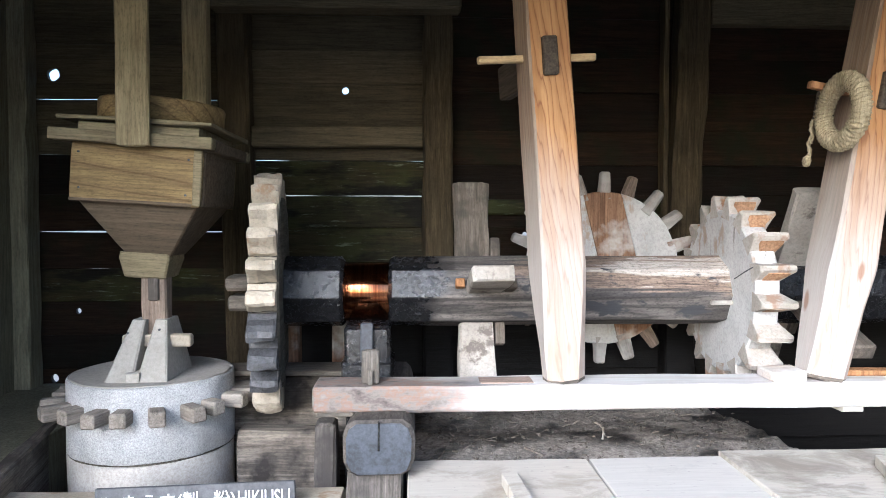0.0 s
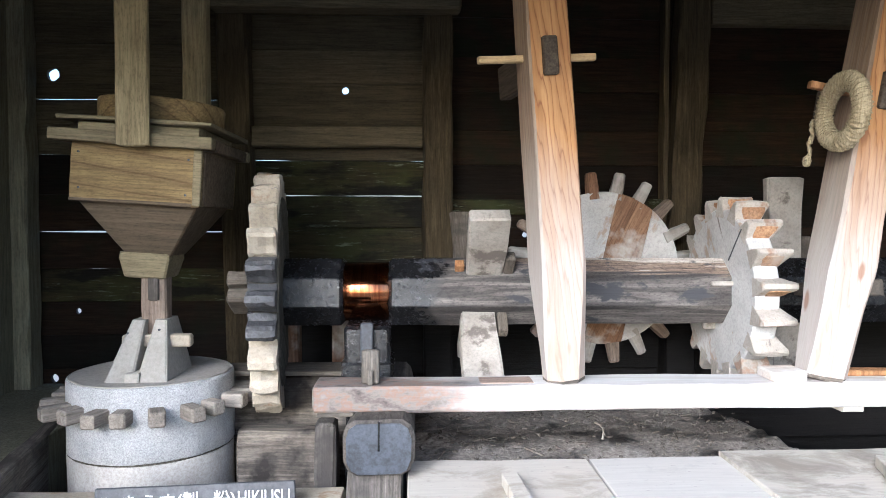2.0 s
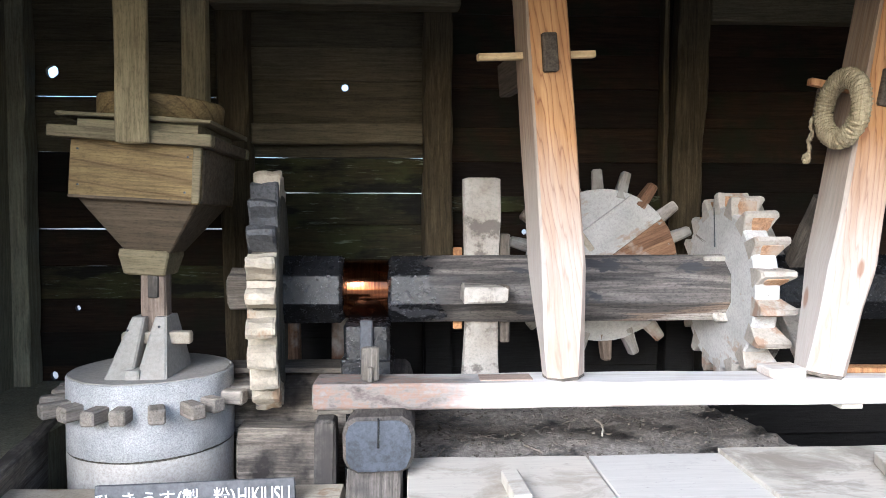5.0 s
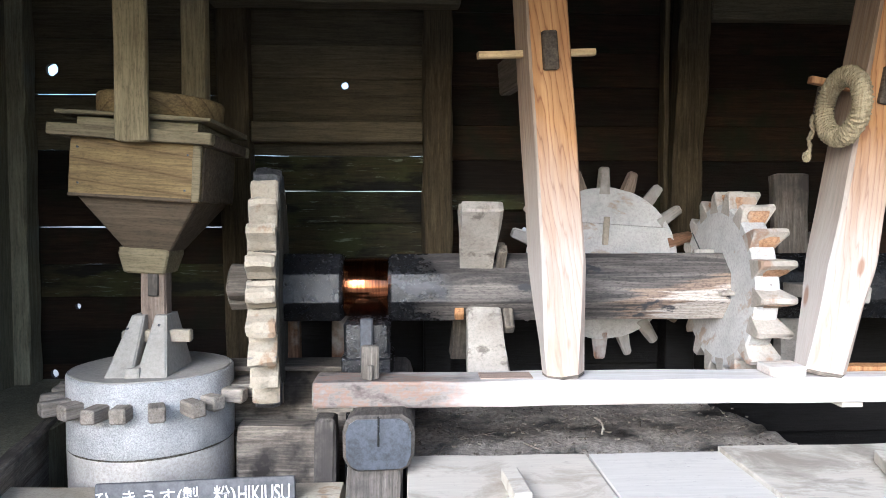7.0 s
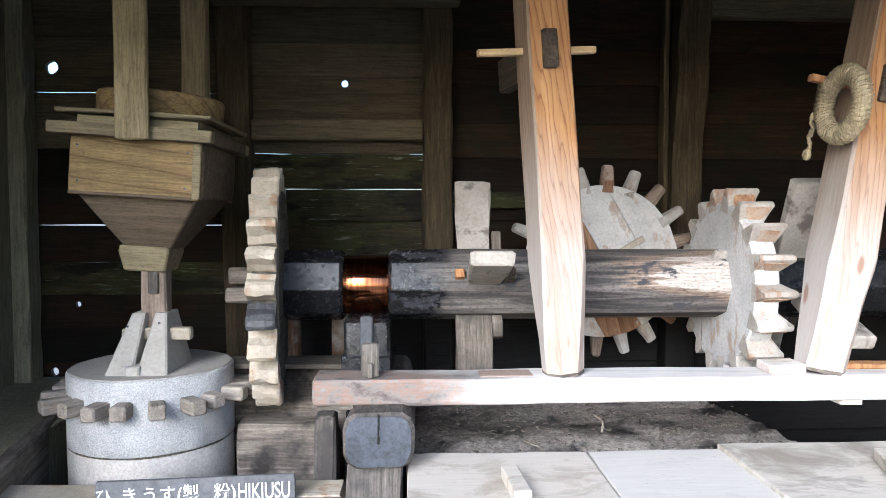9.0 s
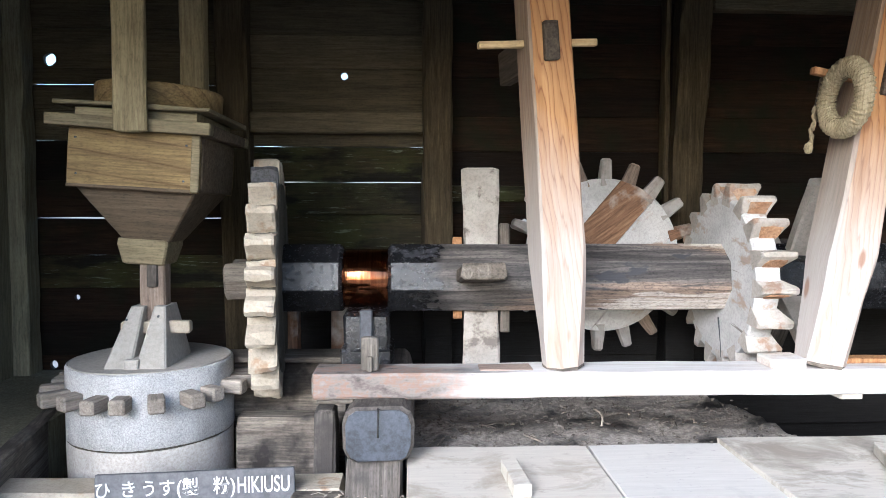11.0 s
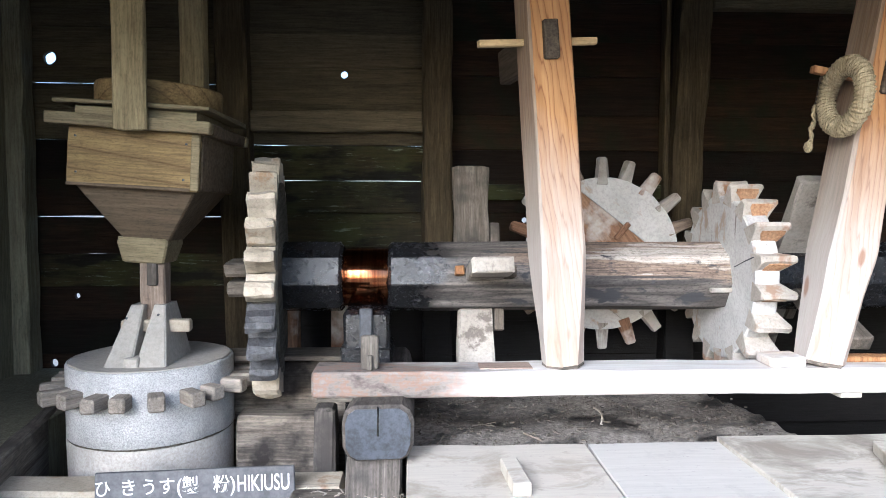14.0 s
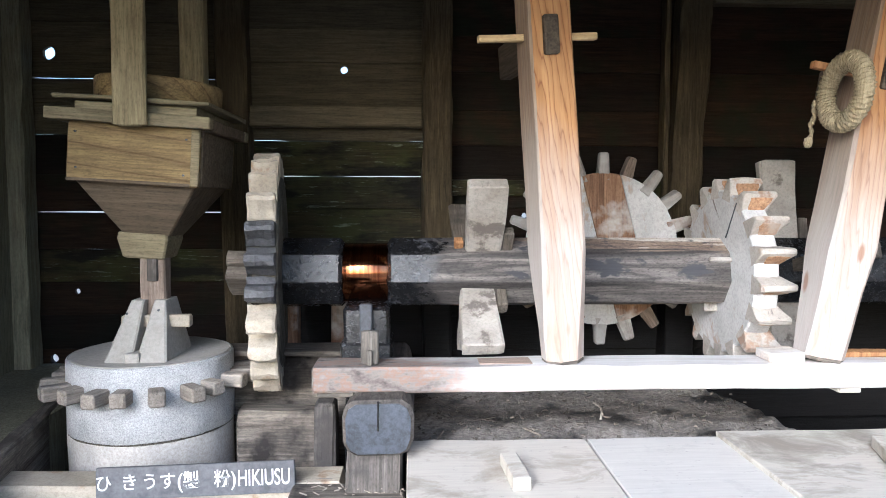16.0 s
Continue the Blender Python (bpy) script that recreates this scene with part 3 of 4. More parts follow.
def crown_tooth(seed):
    """A cog with hollow flanks that narrows to a worn crest and flares along it, pointing towards -y."""
    j = 0.01 * noise.noise((seed * 1.7, 1, 2))
    lean = 0.006 * noise.noise((seed * 2.9, 4, 1))
    rings = []
    for r, x0, x1, h in COG:
        k = max(0.0, (r - 0.28) / 0.07)
        ring = []
        for n, (x, z) in enumerate(((x0, -h + 0.003), (x0 + 0.004, -h), ((x0 + x1) / 2, -h * 0.86), (x1 - 0.008, -h), (x1, -h + 0.003), (x1, h - 0.003), (x1 - 0.008, h), ((x0 + x1) / 2, h * 0.92), (x0 + 0.004, h), (x0, h - 0.003))):
            chip = 0.012 * k * noise.noise((seed * 5.1, n * 0.8, 2))
            ring.append((x + 0.5 * chip, -r - j * k + chip * 0.7, z + lean * k + 0.2 * chip))
        rings.append(ring)
    return loft(rings)


def cog_scar(seed):
    """The bare wood where the cog's driving side is worn hollow: a thin skin on its slope."""
    rings = []
    for k in range(5):
        r = 0.286 + 0.052 * k / 4
        h = float(np.interp(r, [c[0] for c in COG], [c[3] for c in COG])) + 0.0012
        w = (0.026 + 0.024 * k / 4) * (1 - 0.12 * (k in (0, 4))) * (0.85 + 0.3 * noise.noise((seed * 3.7, k * 0.5, 1)))
        c = 1.188 + 0.003 * k + 0.008 * noise.noise((seed * 2.3, k * 0.4, 6))
        rings.append([(c - w, -r, -h), (c + w, -r, -h), (c + w, -r, -h + 0.004), (c - w, -r, -h + 0.004)])
    return loft(rings)


crown = part("crown_wheel", disc(0.3, 1.138, 1.222, 60, wear=0.004, seed=7.0), M_LIME, drive, "pale lime-dusted wooden wheel with flared cogs")
part("hub_ring", disc(0.15, 1.2, 1.245, 40, wear=0.003, seed=8.0), M_DUSTY, crown)
part("crack", turned(20, bar(1.1355, 1.139, -0.297, -0.15, -0.0008, 0.0008, "y", 0.0005, 0.003, 12, 3)), M_IRON, crown, "dark drying crack")
for i in range(18):
    a = 17 + i * 20
    cog = spun(part("cog", crown_tooth(i), M_COG, crown), a)
    part("worn_face", cog_scar(i), M_SCAR, cog, "bare orange wood on the worn cog face")

# ---- pin wheel on the water wheel's shaft ----
pinwheel = thing("pin_wheel", Matrix.Translation((0.813, 2.93, 1.257)), "pale wooden disc of boards with pegs round its rim", "gear wheel")


def disc_board(u0, u1, r=0.326, y0=0.0, y1=0.055):
    """One board of a round disc: the strip of the circle between two chords."""
    out = []
    steps = 10
    for k in range(steps + 1):
        u = u0 + (u1 - u0) * k / steps
        out.append((u, math.sqrt(max(0, r * r - u * u))))
    pts = out + [(u, -v) for u, v in reversed(out)]
    clean = []
    for p in pts:
        if not clean or (abs(p[0] - clean[-1][0]) + abs(p[1] - clean[-1][1])) > 1e-5:
            clean.append(p)
    c = (sum(p[0] for p in clean) / len(clean), 0)
    return loft([[(c[0] + (u - c[0]) * k, y, v * k) for u, v in clean] for y, k in ((y0, 0.985), (y0 + 0.005, 1), (y1, 1))])


TILT = Matrix.Rotation(radians(-14), 3, "Y")
for u0, u1, mat in ((-0.326, -0.17, M_LIME), (-0.1692, -0.0108, M_LIME), (-0.01, 0.15, M_BROWN), (0.1508, 0.326, M_LIME)):
    bm = disc_board(max(u0, -0.3255), min(u1, 0.3255))
    bmesh.ops.rotate(bm, verts=bm.verts, cent=(0, 0, 0), matrix=TILT)
    part("board", bm, mat, pinwheel, "reddish-brown board" if mat is M_BROWN else "pale dusted board")
batten = part("batten", bar(-0.012, 0.012, -0.016, 0.002, 0.08, 0.2, "z", 0.003, 0.001), M_TOOTH, pinwheel)
batten.rotation_euler = (0, radians(-104), 0)
batten = part("batten", bar(-0.011, 0.011, -0.014, 0.002, 0.08, 0.17, "z", 0.003, 0.001), M_BROWN, pinwheel)
batten.rotation_euler = (0, radians(78), 0)
part("hub", disc(0.1, 0.05, 0.5, 20, axis="y"), M_GREY_Y, pinwheel)
for i in range(20):
    bm = bar(-0.03, 0.03, 0.0, 0.05, 0.29, 0.412, "z", 0.007, 0.004, 4, i * 0.7, (0.66, 0.8))
    peg = part("peg", bm, (M_DUSTY, M_PEG_Z, M_DUSTY, M_DUSTY, M_BROWN, M_DUSTY, M_PEG_Z)[i % 7], pinwheel)
    peg.rotation_euler = (0, radians(1.3 + i * 18), 0)


# ---- bearing, front beam and log ----
bearing = thing("bearing_post", Matrix.Translation((-0.155, 2.45, 0.3)), "tarred black bearing post carrying the shaft", "bearing")
part("post", bar(-0.078, 0.078, -0.1, 0.12, 0.0, 0.8, "z", 0.012, 0.004, 10, 2), M_TAR, bearing)
part("front_plate", bar(-0.021, 0.021, -0.125, -0.098, 0.3, 0.815, "z", 0.004, 0.001, 6, 3), M_IRON, bearing, "dark iron-grey wedge plate")
part("foot", bar(-0.09, 0.09, -0.13, 0.15, 0.62, 0.68, "x", 0.01, 0.003, 4, 4), M_TAR, bearing)

beam = thing("resting_beam", Matrix.Translation((0.0, 2.0, 0.9)), "pale pine beam lying across the front on a log", "beam")
part("timber", bar(-0.292, 1.9, 0.0, 0.145, 0.0, 0.075, "x", 0.007, 0.0018, 26, 5), M_BEAM, beam)
part("inlay", bar(0.2, 0.36, 0.035, 0.12, 0.0725, 0.0765, "x", 0.0015, 0.001), wood("pinkish_bare_wood", (0.62, 0.48, 0.39), (0.5, 0.36, 0.28), "x", 0.8, 0.3, 0.6), beam, "pinkish bare patch let into the top")
part("foot_block", bar(1.29, 1.36, 0.02, 0.1, -0.02, 0.0, "x", 0.003, 0.001), M_BOARD, beam)
part("packing", bar(-0.28, -0.17, 0.01, 0.14, -0.014, 0.0, "x", 0.003, 0.001), M_GREY, beam)

key = thing("wedge_key", Matrix.Translation((-0.126, 2.05, 0.975)), "grey wooden key standing in the pale beam", "wooden key")
part("blade", bar(-0.026, 0.026, -0.012, 0.014, 0.0, 0.1, "z", 0.004, 0.001), M_GREY_Z, key)
part("peg", bar(-0.007, 0.009, -0.026, -0.013, 0.0, 0.045, "z", 0.002, 0.0005), M_GREY_Z, key)

M_LOG = wood("dark_log_wood", (0.2, 0.175, 0.15), (0.07, 0.06, 0.05), "y", 0.85, 0.5, 0.8, (0.05, 0.045, 0.042), 0.4, 0.1)
log = thing("support_log", Matrix.Translation((-0.092, 1.85, 0.844)), "squared log with dark sealed end grain and a split", "log")
rings = []
for y, k in ((0.0, 0.9), (0.012, 1.0), (0.2, 1.0), (0.45, 1.0), (0.9, 0.98)):
    rings.append([(p * k + noise.noise((p * 20, q * 20, y * 5)) * 0.006, y, q * k + noise.noise((p * 20 + 7, q * 20, y * 5)) * 0.006 - 0.022 * (1 if q > 0 and y > 0.14 else 0)) for p, q in
                  [(-0.06, -0.078), (0.06, -0.078), (0.085, -0.065), (0.097, -0.035), (0.097, 0.03), (0.088, 0.06), (0.065, 0.076), (-0.065, 0.078), (-0.088, 0.062), (-0.098, 0.03), (-0.096, -0.04), (-0.082, -0.065)]])
part("trunk", loft(rings), M_LOG, log)
part("end_face", loft([[(p * 0.9, y, q * 0.9) for p, q in [(r[0], r[2]) for r in rings[1]]] for y in (-0.004, 0.004)]), M_LOGEND, log, "dark blue-grey sealed end grain")
part("split", bar(-0.003, 0.003, -0.007, 0.002, -0.005, 0.075, "z", 0.001, 0.001), M_TAR, log)
M_LOG_Z = wood("dark_prop_wood", (0.24, 0.215, 0.19), (0.06, 0.052, 0.045), "z", 0.85, 0.6, 0.8, (0.05, 0.045, 0.042), 0.4, 0.1)
post = thing("prop_post", Matrix.Translation((-0.1, 1.97, 0.0)), "worn grey post under the log", "post")
part("timber", bar(-0.08, 0.07, -0.08, 0.08, 0.0, 0.775, "z", 0.01, 0.006, 10, 6), M_LOG_Z, post)

side_batten = thing("batten", Matrix.Translation((1.62, 2.1, 0.975)), "orange-brown batten lying on the beam", "batten")
part("strip", bar(-0.28, 0.25, -0.02, 0.03, 0.0, 0.018, "x", 0.004, 0.002), M_FRESH, side_batten)

# ---- floor boards ----
for i, (x0, x1, y0, z) in enumerate(((-0.015, 0.515, 2.02, 0.752), (0.52, 0.93, 2.02, 0.752), (0.915, 1.9, 2.03, 0.766))):
    b = structure("floor_board" if i == 0 else "floor_board.%03d" % i, bar(x0, x1, 0.9, y0, z - 0.022, z, "x", 0.003, 0.002, 8, i), (M_BOARD, M_SHEET, M_STAINED)[i], "pale worn floor board before the beam", "floor board")
for x, y, turn, size in ((0.262, 1.73, 4, (0.045, 0.17, 0.035)), (1.27, 1.72, -20, (0.06, 0.3, 0.035))):
    blk = thing("wood_block", Matrix.Translation((x, y, 0.752 if x < 0.9 else 0.766)) @ pose(0, 0, 0, 0, 0, turn), "small pale wooden block lying on the floor boards", "wood block")
    part("block", bar(-size[0] / 2, size[0] / 2, -size[1] / 2, size[1] / 2, 0, size[2], "y", 0.003, 0.001), M_BOARD, blk)


# ---- earth bank behind the boards ----
def bank():
    bm = bmesh.new()
    nx, ny = 90, 50
    grid = []
    for j in range(ny + 1):
        row = []
        for i in range(nx + 1):
            x, y = -0.02 + 1.62 * i / nx, 2.0 + 1.2 * j / ny
            edge = 1.32 + (2.6 - y) * 0.22
            z = 0.7 + 0.02 * noise.noise((x * 5, y * 5, 0)) + 0.012 * noise.noise((x * 19, y * 19, 2)) + 0.006 * noise.noise((x * 60, y * 60, 4))
            if x > edge - 0.1:
                z -= (x - edge + 0.1) * 1.6
            row.append(bm.verts.new((x, y, z)))
        grid.append(row)
    for a, b in zip(grid, grid[1:]):
        for i in range(nx):
            bm.faces.new((a[i], a[i + 1], b[i + 1], b[i]))
    return bm


tagged(part("earth_bank", bank(), M_DIRT, None, "", True), "dark damp earth bank with debris under the shaft", "earth", "", "stuff")

def debris():
    """Chips, stones and twigs scattered on the bank."""
    bm = bmesh.new()
    rng = random.Random(5)
    for k in range(420):
        x, y = rng.uniform(0.02, 1.25), rng.uniform(2.1, 2.75)
        z = 0.703 + 0.02 * noise.noise((x * 5, y * 5, 0)) + 0.012 * noise.noise((x * 19, y * 19, 2))
        l, w, h = rng.uniform(0.002, 0.009) * (1 + 3 * (k % 17 == 0)), rng.uniform(0.0015, 0.004), rng.uniform(0.001, 0.003)
        turn = Matrix.Translation((x, y, z)) @ Euler((rng.uniform(-0.3, 0.3), rng.uniform(-0.3, 0.3), rng.uniform(0, 6.3))).to_matrix().to_4x4()
        loft([[turn @ Vector((p * l, q * w, r * h)) for q, r in ((-1, -1), (1, -0.8), (0.8, 1), (-0.7, 0.9))] for p in (-1, 0.9)], bm)
    return bm


tagged(part("wood_chips", debris(), M_GREY_Y), "scattered wood chips and grit on the earth bank", "debris", "", "stuff")

shaving = thing("wood_shaving", Matrix.Translation((0.64, 2.3, 0.72)), "pale curled wood shaving on the earth bank", "wood shaving")
part("curl", cord([(0.012 * math.sin(i * 0.16), 0.004 * i, 0.003 * i - 0.00007 * i * i) for i in range(22)], 0.0035), M_BOARD, shaving)
chips = bmesh.new()
rng = random.Random(9)
for k in range(34):
    turn = Matrix.Translation((rng.uniform(-0.3, -0.02), rng.uniform(1.86, 1.95), 0.655 + rng.uniform(0, 0.012))) @ Euler((rng.uniform(-0.4, 0.4), rng.uniform(-0.4, 0.4), rng.uniform(0, 6.3))).to_matrix().to_4x4()
    l = rng.uniform(0.003, 0.012)
    loft([[turn @ Vector((p * l, q * 0.0022, r * 0.001)) for q, r in ((-1, -1), (1, -0.8), (0.8, 1), (-0.7, 0.9))] for p in (-1, 0.9)], chips)
tagged(part("chips_on_ledge", chips, M_PEG), "split wood chips lying on the ledge by the post", "debris", "", "stuff")
ledge = thing("ledge_plank", Matrix.Translation((0, 0, 0)), "dirty grey ledge plank round the foot of the post", "plank")
part("plank", bar(-0.34, -0.02, 1.82, 1.96, 0.6, 0.652, "x", 0.006, 0.003, 8, 4), M_DARKT, ledge)

# ---- sills and timbers at the left ----
for name, bm, mat, label in (
        ("sill_timber", bar(-1.3, -0.2, 1.962, 2.1, 0.3, 0.65, "x", 0.01, 0.004, 12, 1), M_TOOTH, "worn dusty pale sill timber below the millstone"),
        ("cross_timber", bar(-0.72, -0.2, 2.56, 2.68, 0.3, 0.9, "x", 0.012, 0.005, 8, 2), M_DARKT, "dark stained cross timber under the gear"),
        ("plank", bar(-0.6, -0.26, 2.36, 2.46, 0.3, 0.745, "x", 0.008, 0.004, 8, 3), M_DARKT, "dirty grey plank beside the millstone"),
        ("short_post", bar(-0.3, -0.235, 2.1, 2.19, 0.3, 0.84, "z", 0.008, 0.003, 6, 4), M_LOG_Z, "short worn grey post beside the log"),
        ("deep_timber", bar(-0.5, -0.45, 2.75, 2.85, 0.3, 1.2, "z", 0.008, 0.003, 6, 5), M_BROWN, "brown upright timber behind the bearing"),
        ("deep_timber", bar(-0.33, -0.27, 2.85, 2.95, 0.3, 1.15, "z", 0.008, 0.003, 6, 6), M_BROWN, "brown upright timber behind the bearing")):
    t_ob = thing(name, Matrix.Identity(4), label, "timber")
    part("timber", bm, mat, t_ob)
    if name == "cross_timber":
        part("cap_plank", bar(-0.7, -0.22, 2.5, 2.66, 0.9, 0.918, "x", 0.004, 0.002, 8, 12), M_GREY, t_ob, "thin worn plank on the timber")
side_sill = thing("side_sill", pose(-1.24, 2.3, 0.3, 0, 0, 11.5), "dark sill edging the raised side floor", "timber")
part("timber", bar(-0.05, 0.0, -0.6, 0.75, 0.0, 0.42, "y", 0.008, 0.004, 10, 7), M_GREY_Y, side_sill)
structure("side_floor", bar(-1.76, -1.27, 1.5, 3.25, 0.3, 0.71, "y", 0.004, 0.003, 8, 8), M_SIDE, "dark greenish board floor beside the millstone", "floor")

# ---- pestles ----
M_LUG = wood("dark_lug_wood", (0.15, 0.12, 0.085), (0.06, 0.046, 0.034), "y", 0.8, 0.5, 0.8, None, 0.5, 0.2)


def pestle(at, height, label, widths, seed, foot=1.0):
    p = thing("pestle", at, label, "pestle", "pestles parked on the beam")
    rings = []
    for z, k, c in ((0.0, 0.86 * foot, 0.036), (0.012, 0.9 * foot, 0.036), (0.1, 0.94 * foot, 0.03), (0.22, 1.0, 0.02), (0.33, 1.05, 0.012), (0.36, 1.04, 0.008), (0.5, 1.0, 0.007), (0.7, 0.99, 0.007),
                    (0.95, 0.98, 0.007), (1.2, 0.97, 0.007), (1.5, 0.97, 0.007), (height, 0.97, 0.007)):
        rings.append([(u + noise.noise((z * 4 + seed, i, 1)) * 0.006, v + noise.noise((z * 4, i, seed)) * 0.006, z) for i, (u, v) in enumerate(chamfered(widths[0] * k, widths[1] * k, c))])
    part("shaft", loft(rings), M_PESTLE, p)
    part("ring", loft([[(u * 1.02, v * 1.02, z) for u, v in chamfered(widths[0] * 0.88 * foot, widths[1] * 0.88 * foot, 0.036)] for z in (0.001, 0.014)]), M_GREY, p, "dark band round the foot")
    return p


p1 = pestle(pose(0.456, 2.07, 0.976, 0, -4.3, 10), 1.95, "squared pale pine pestle leaning, with a cross pin", (0.132, 0.128), 1.0)
part("lug", bar(-0.027, 0.016, -0.083, 0.36, 0.9, 1.01, "y", 0.004, 0.001), M_LUG, p1, "grey lifting lug through the pestle")
bm = bar(-0.2, 0.165, -0.012, 0.012, 0.951, 0.971, "x", 0.002, 0.0005)
part("cross_pin", bm, wood("yellow_pin_wood", (0.72, 0.55, 0.3), (0.5, 0.34, 0.16), "x", 0.6, 0.2), p1, "fresh yellow cross pin")
p2 = pestle(pose(1.25, 2.07, 0.976, 0, 9.6, 2), 1.95, "squared pale pine pestle leaning, with a rope ring on its pin", (0.136, 0.138), 5.0, 1.07)
part("lug", bar(-0.024, 0.024, -0.085, 0.25, 0.82, 0.93, "y", 0.004, 0.001), M_LUG, p2, "grey lifting lug through the pestle")
bm = bar(-0.2, 0.02, -0.012, 0.012, 0.86, 0.882, "x", 0.002, 0.0005)
part("cross_pin", bm, M_FRESH, p2, "orange-brown cross pin")
wedge_ob = thing("wedge_block", Matrix.Translation((1.13, 2.07, 0.975)), "pale wooden wedge block on the beam", "wedge")
part("block", bar(-0.055, 0.055, -0.05, 0.05, 0.0, 0.03, "x", 0.004, 0.002), M_PINE_X, wedge_ob)


# ---- rope ring ----
def rope_ring(R, r, wraps):
    bm = bmesh.new()
    n, k = 420, 14
    grid = []
    for i in range(n):
        a = 2 * math.pi * i / n
        row = []
        for j in range(k):
            b = 2 * math.pi * j / k
            q = r * (0.8 + 0.2 * abs(math.sin(wraps * a / 2 + 1.5 * b)) + 0.16 * abs(math.sin(wraps * a * 1.5 + 4 * b)) + 0.22 * noise.noise((i * 0.31, j * 0.9, 1)))
            row.append(bm.verts.new((q * math.sin(b), (R + q * math.cos(b)) * math.cos(a), (R + q * math.cos(b)) * 1.12 * math.sin(a))))
        grid.append(row)
    for i in range(n):
        for j in range(k):
            bm.faces.new((grid[i][j], grid[(i + 1) % n][j], grid[(i + 1) % n][(j + 1) % k], grid[i][(j + 1) % k]))
    return bm


rope = thing("rope_ring", pose(1.253, 1.99, 1.775, 0, 4, 5), "coiled straw rope ring hanging from a pin", "rope ring")
part("coil", rope_ring(0.079, 0.0245, 44), M_ROPE, rope, "", True)
tail = part("tail", cord([(-0.01 - 0.004 * math.sin(i * 0.5), 0.112 + 0.0005 * i, -0.01 - 0.0045 * i) for i in range(28)], 0.006), M_ROPE, rope, "", True)
part("strand", cord([(-0.016 + 0.004 * math.sin(i * 0.6), 0.115 - 0.0008 * i, -0.012 - 0.0038 * i) for i in range(20)], 0.004), M_ROPE, tail, "", True)
part("knot", rope_ring(0.006, 0.009, 6), M_ROPE, tail, "", True).location = (-0.012, 0.126, -0.135)

# ---- millstone ----
mill = thing("millstone", pose(-0.894, 2.42, 0.3, 0, 0, 0), "round grey granite millstone with wooden pegs round it", "millstone")


def stone(r, z0, z1, seed):
    rings = []
    for z, k in ((z0, r - 0.003), (z0 + 0.004, r), (z0 + (z1 - z0) * 0.35, r), (z0 + (z1 - z0) * 0.7, r), (z1 - 0.008, r), (z1 - 0.003, r - 0.002), (z1, r - 0.006), (z1 + 0.0005, r - 0.012), (z1 + 0.001, r * 0.8), (z1 + 0.001, r * 0.4)):
        rings.append([((k + noise.noise((math.cos(a) * 4 + seed, math.sin(a) * 4, z * 6)) * 0.004) * math.cos(a), (k + noise.noise((math.cos(a) * 4 + seed, math.sin(a) * 4, z * 6)) * 0.004) * math.sin(a),
                       z + noise.noise((math.cos(a) * 6, math.sin(a) * 6, seed + z)) * 0.0015) for a in [2 * math.pi * i / 96 for i in range(96)]])
    return loft(rings)


part("runner_stone", stone(0.268, 0.403, 0.64, 1), M_STONE, mill, "grey granite upper stone", True)
part("bedstone", stone(0.265, 0.0, 0.399, 2), M_STONE_LOW, mill, "pale lower stone", True)
part("seam", disc(0.2655, 0.3985, 0.404, 64, wear=0.002, axis="z"), M_GEAR, mill, "narrow dark seam between the stones")
part("dust_layer", disc(0.258, 0.638, 0.643, 72, wear=0.004, axis="z", seed=3.0), M_FLOUR, mill, "smooth beige dust on the stone's top")
for i in range(20):
    bm = bar(-0.024, 0.024, -0.328 - 0.012 * (i % 3), -0.22, 0.533, 0.579, "y", 0.005, 0.002, 3, i)
    peg = part("peg", bm, M_PEG, mill)
    peg.rotation_euler = (0, 0, radians(4 + i * 18 + (i * 7 % 5) - 2))

cradle = thing("feed_cradle", Matrix.Translation((-0.882, 2.33, 0.939)), "dusty grey wooden feed cradle standing on the millstone", "feed cradle")


def cheek(xb0, xb1, xt0, xt1, y0=-0.1, y1=0.16, h=0.19):
    rings = []
    for z, k in ((0.0, 0.0), (h * 0.62, 0.62), (h * 0.66, 0.66), (h, 1.0)):
        x0, x1 = xb0 + (xt0 - xb0) * k, xb1 + (xt1 - xb1) * k
        a, b = y0 + 0.1 * k, y1 - 0.05 * k
        c = 0.006
        rings.append([(x0 + c, a, z), (x1 - c, a, z), (x1, a + c, z), (x1, b, z), (x0, b, z), (x0, a + c, z)])
    return loft(rings)


part("cheek", cheek(-0.1, -0.01, -0.045, -0.002), M_FLOUR, cradle)
part("sole", bar(-0.03, 0.015, -0.105, 0.1, 0.0, 0.035, "y", 0.004, 0.001), M_FLOUR, cradle)
part("cheek", cheek(0.0, 0.1, 0.03, 0.068), M_FLOUR, cradle)
part("cross_bar", bar(-0.08, 0.145, 0.0, 0.035, 0.1, 0.14, "x", 0.004, 0.001), M_TOOTH, cradle, "pale cross bar")
for x, z in ((-0.05, 0.15), (0.05, 0.16)):
    part("nail", disc(0.004, -0.003, 0.004, 10, wear=0.0, axis="y"), M_IRON, cradle).location = (x, -0.1 + 0.1 * z / 0.19 - 0.001, z)
spout = thing("feed_stick", Matrix.Translation((-0.866, 2.39, 0.93)), "worn pale wooden feed stick under the hopper", "feed stick")
part("stick", bar(-0.042, 0.042, -0.03, 0.03, 0.0, 0.36, "z", 0.006, 0.002), M_PEG_Z, spout)
part("wedge", bar(-0.014, 0.02, -0.042, -0.03, 0.26, 0.345, "z", 0.003, 0.001), M_GREY_Z, spout)

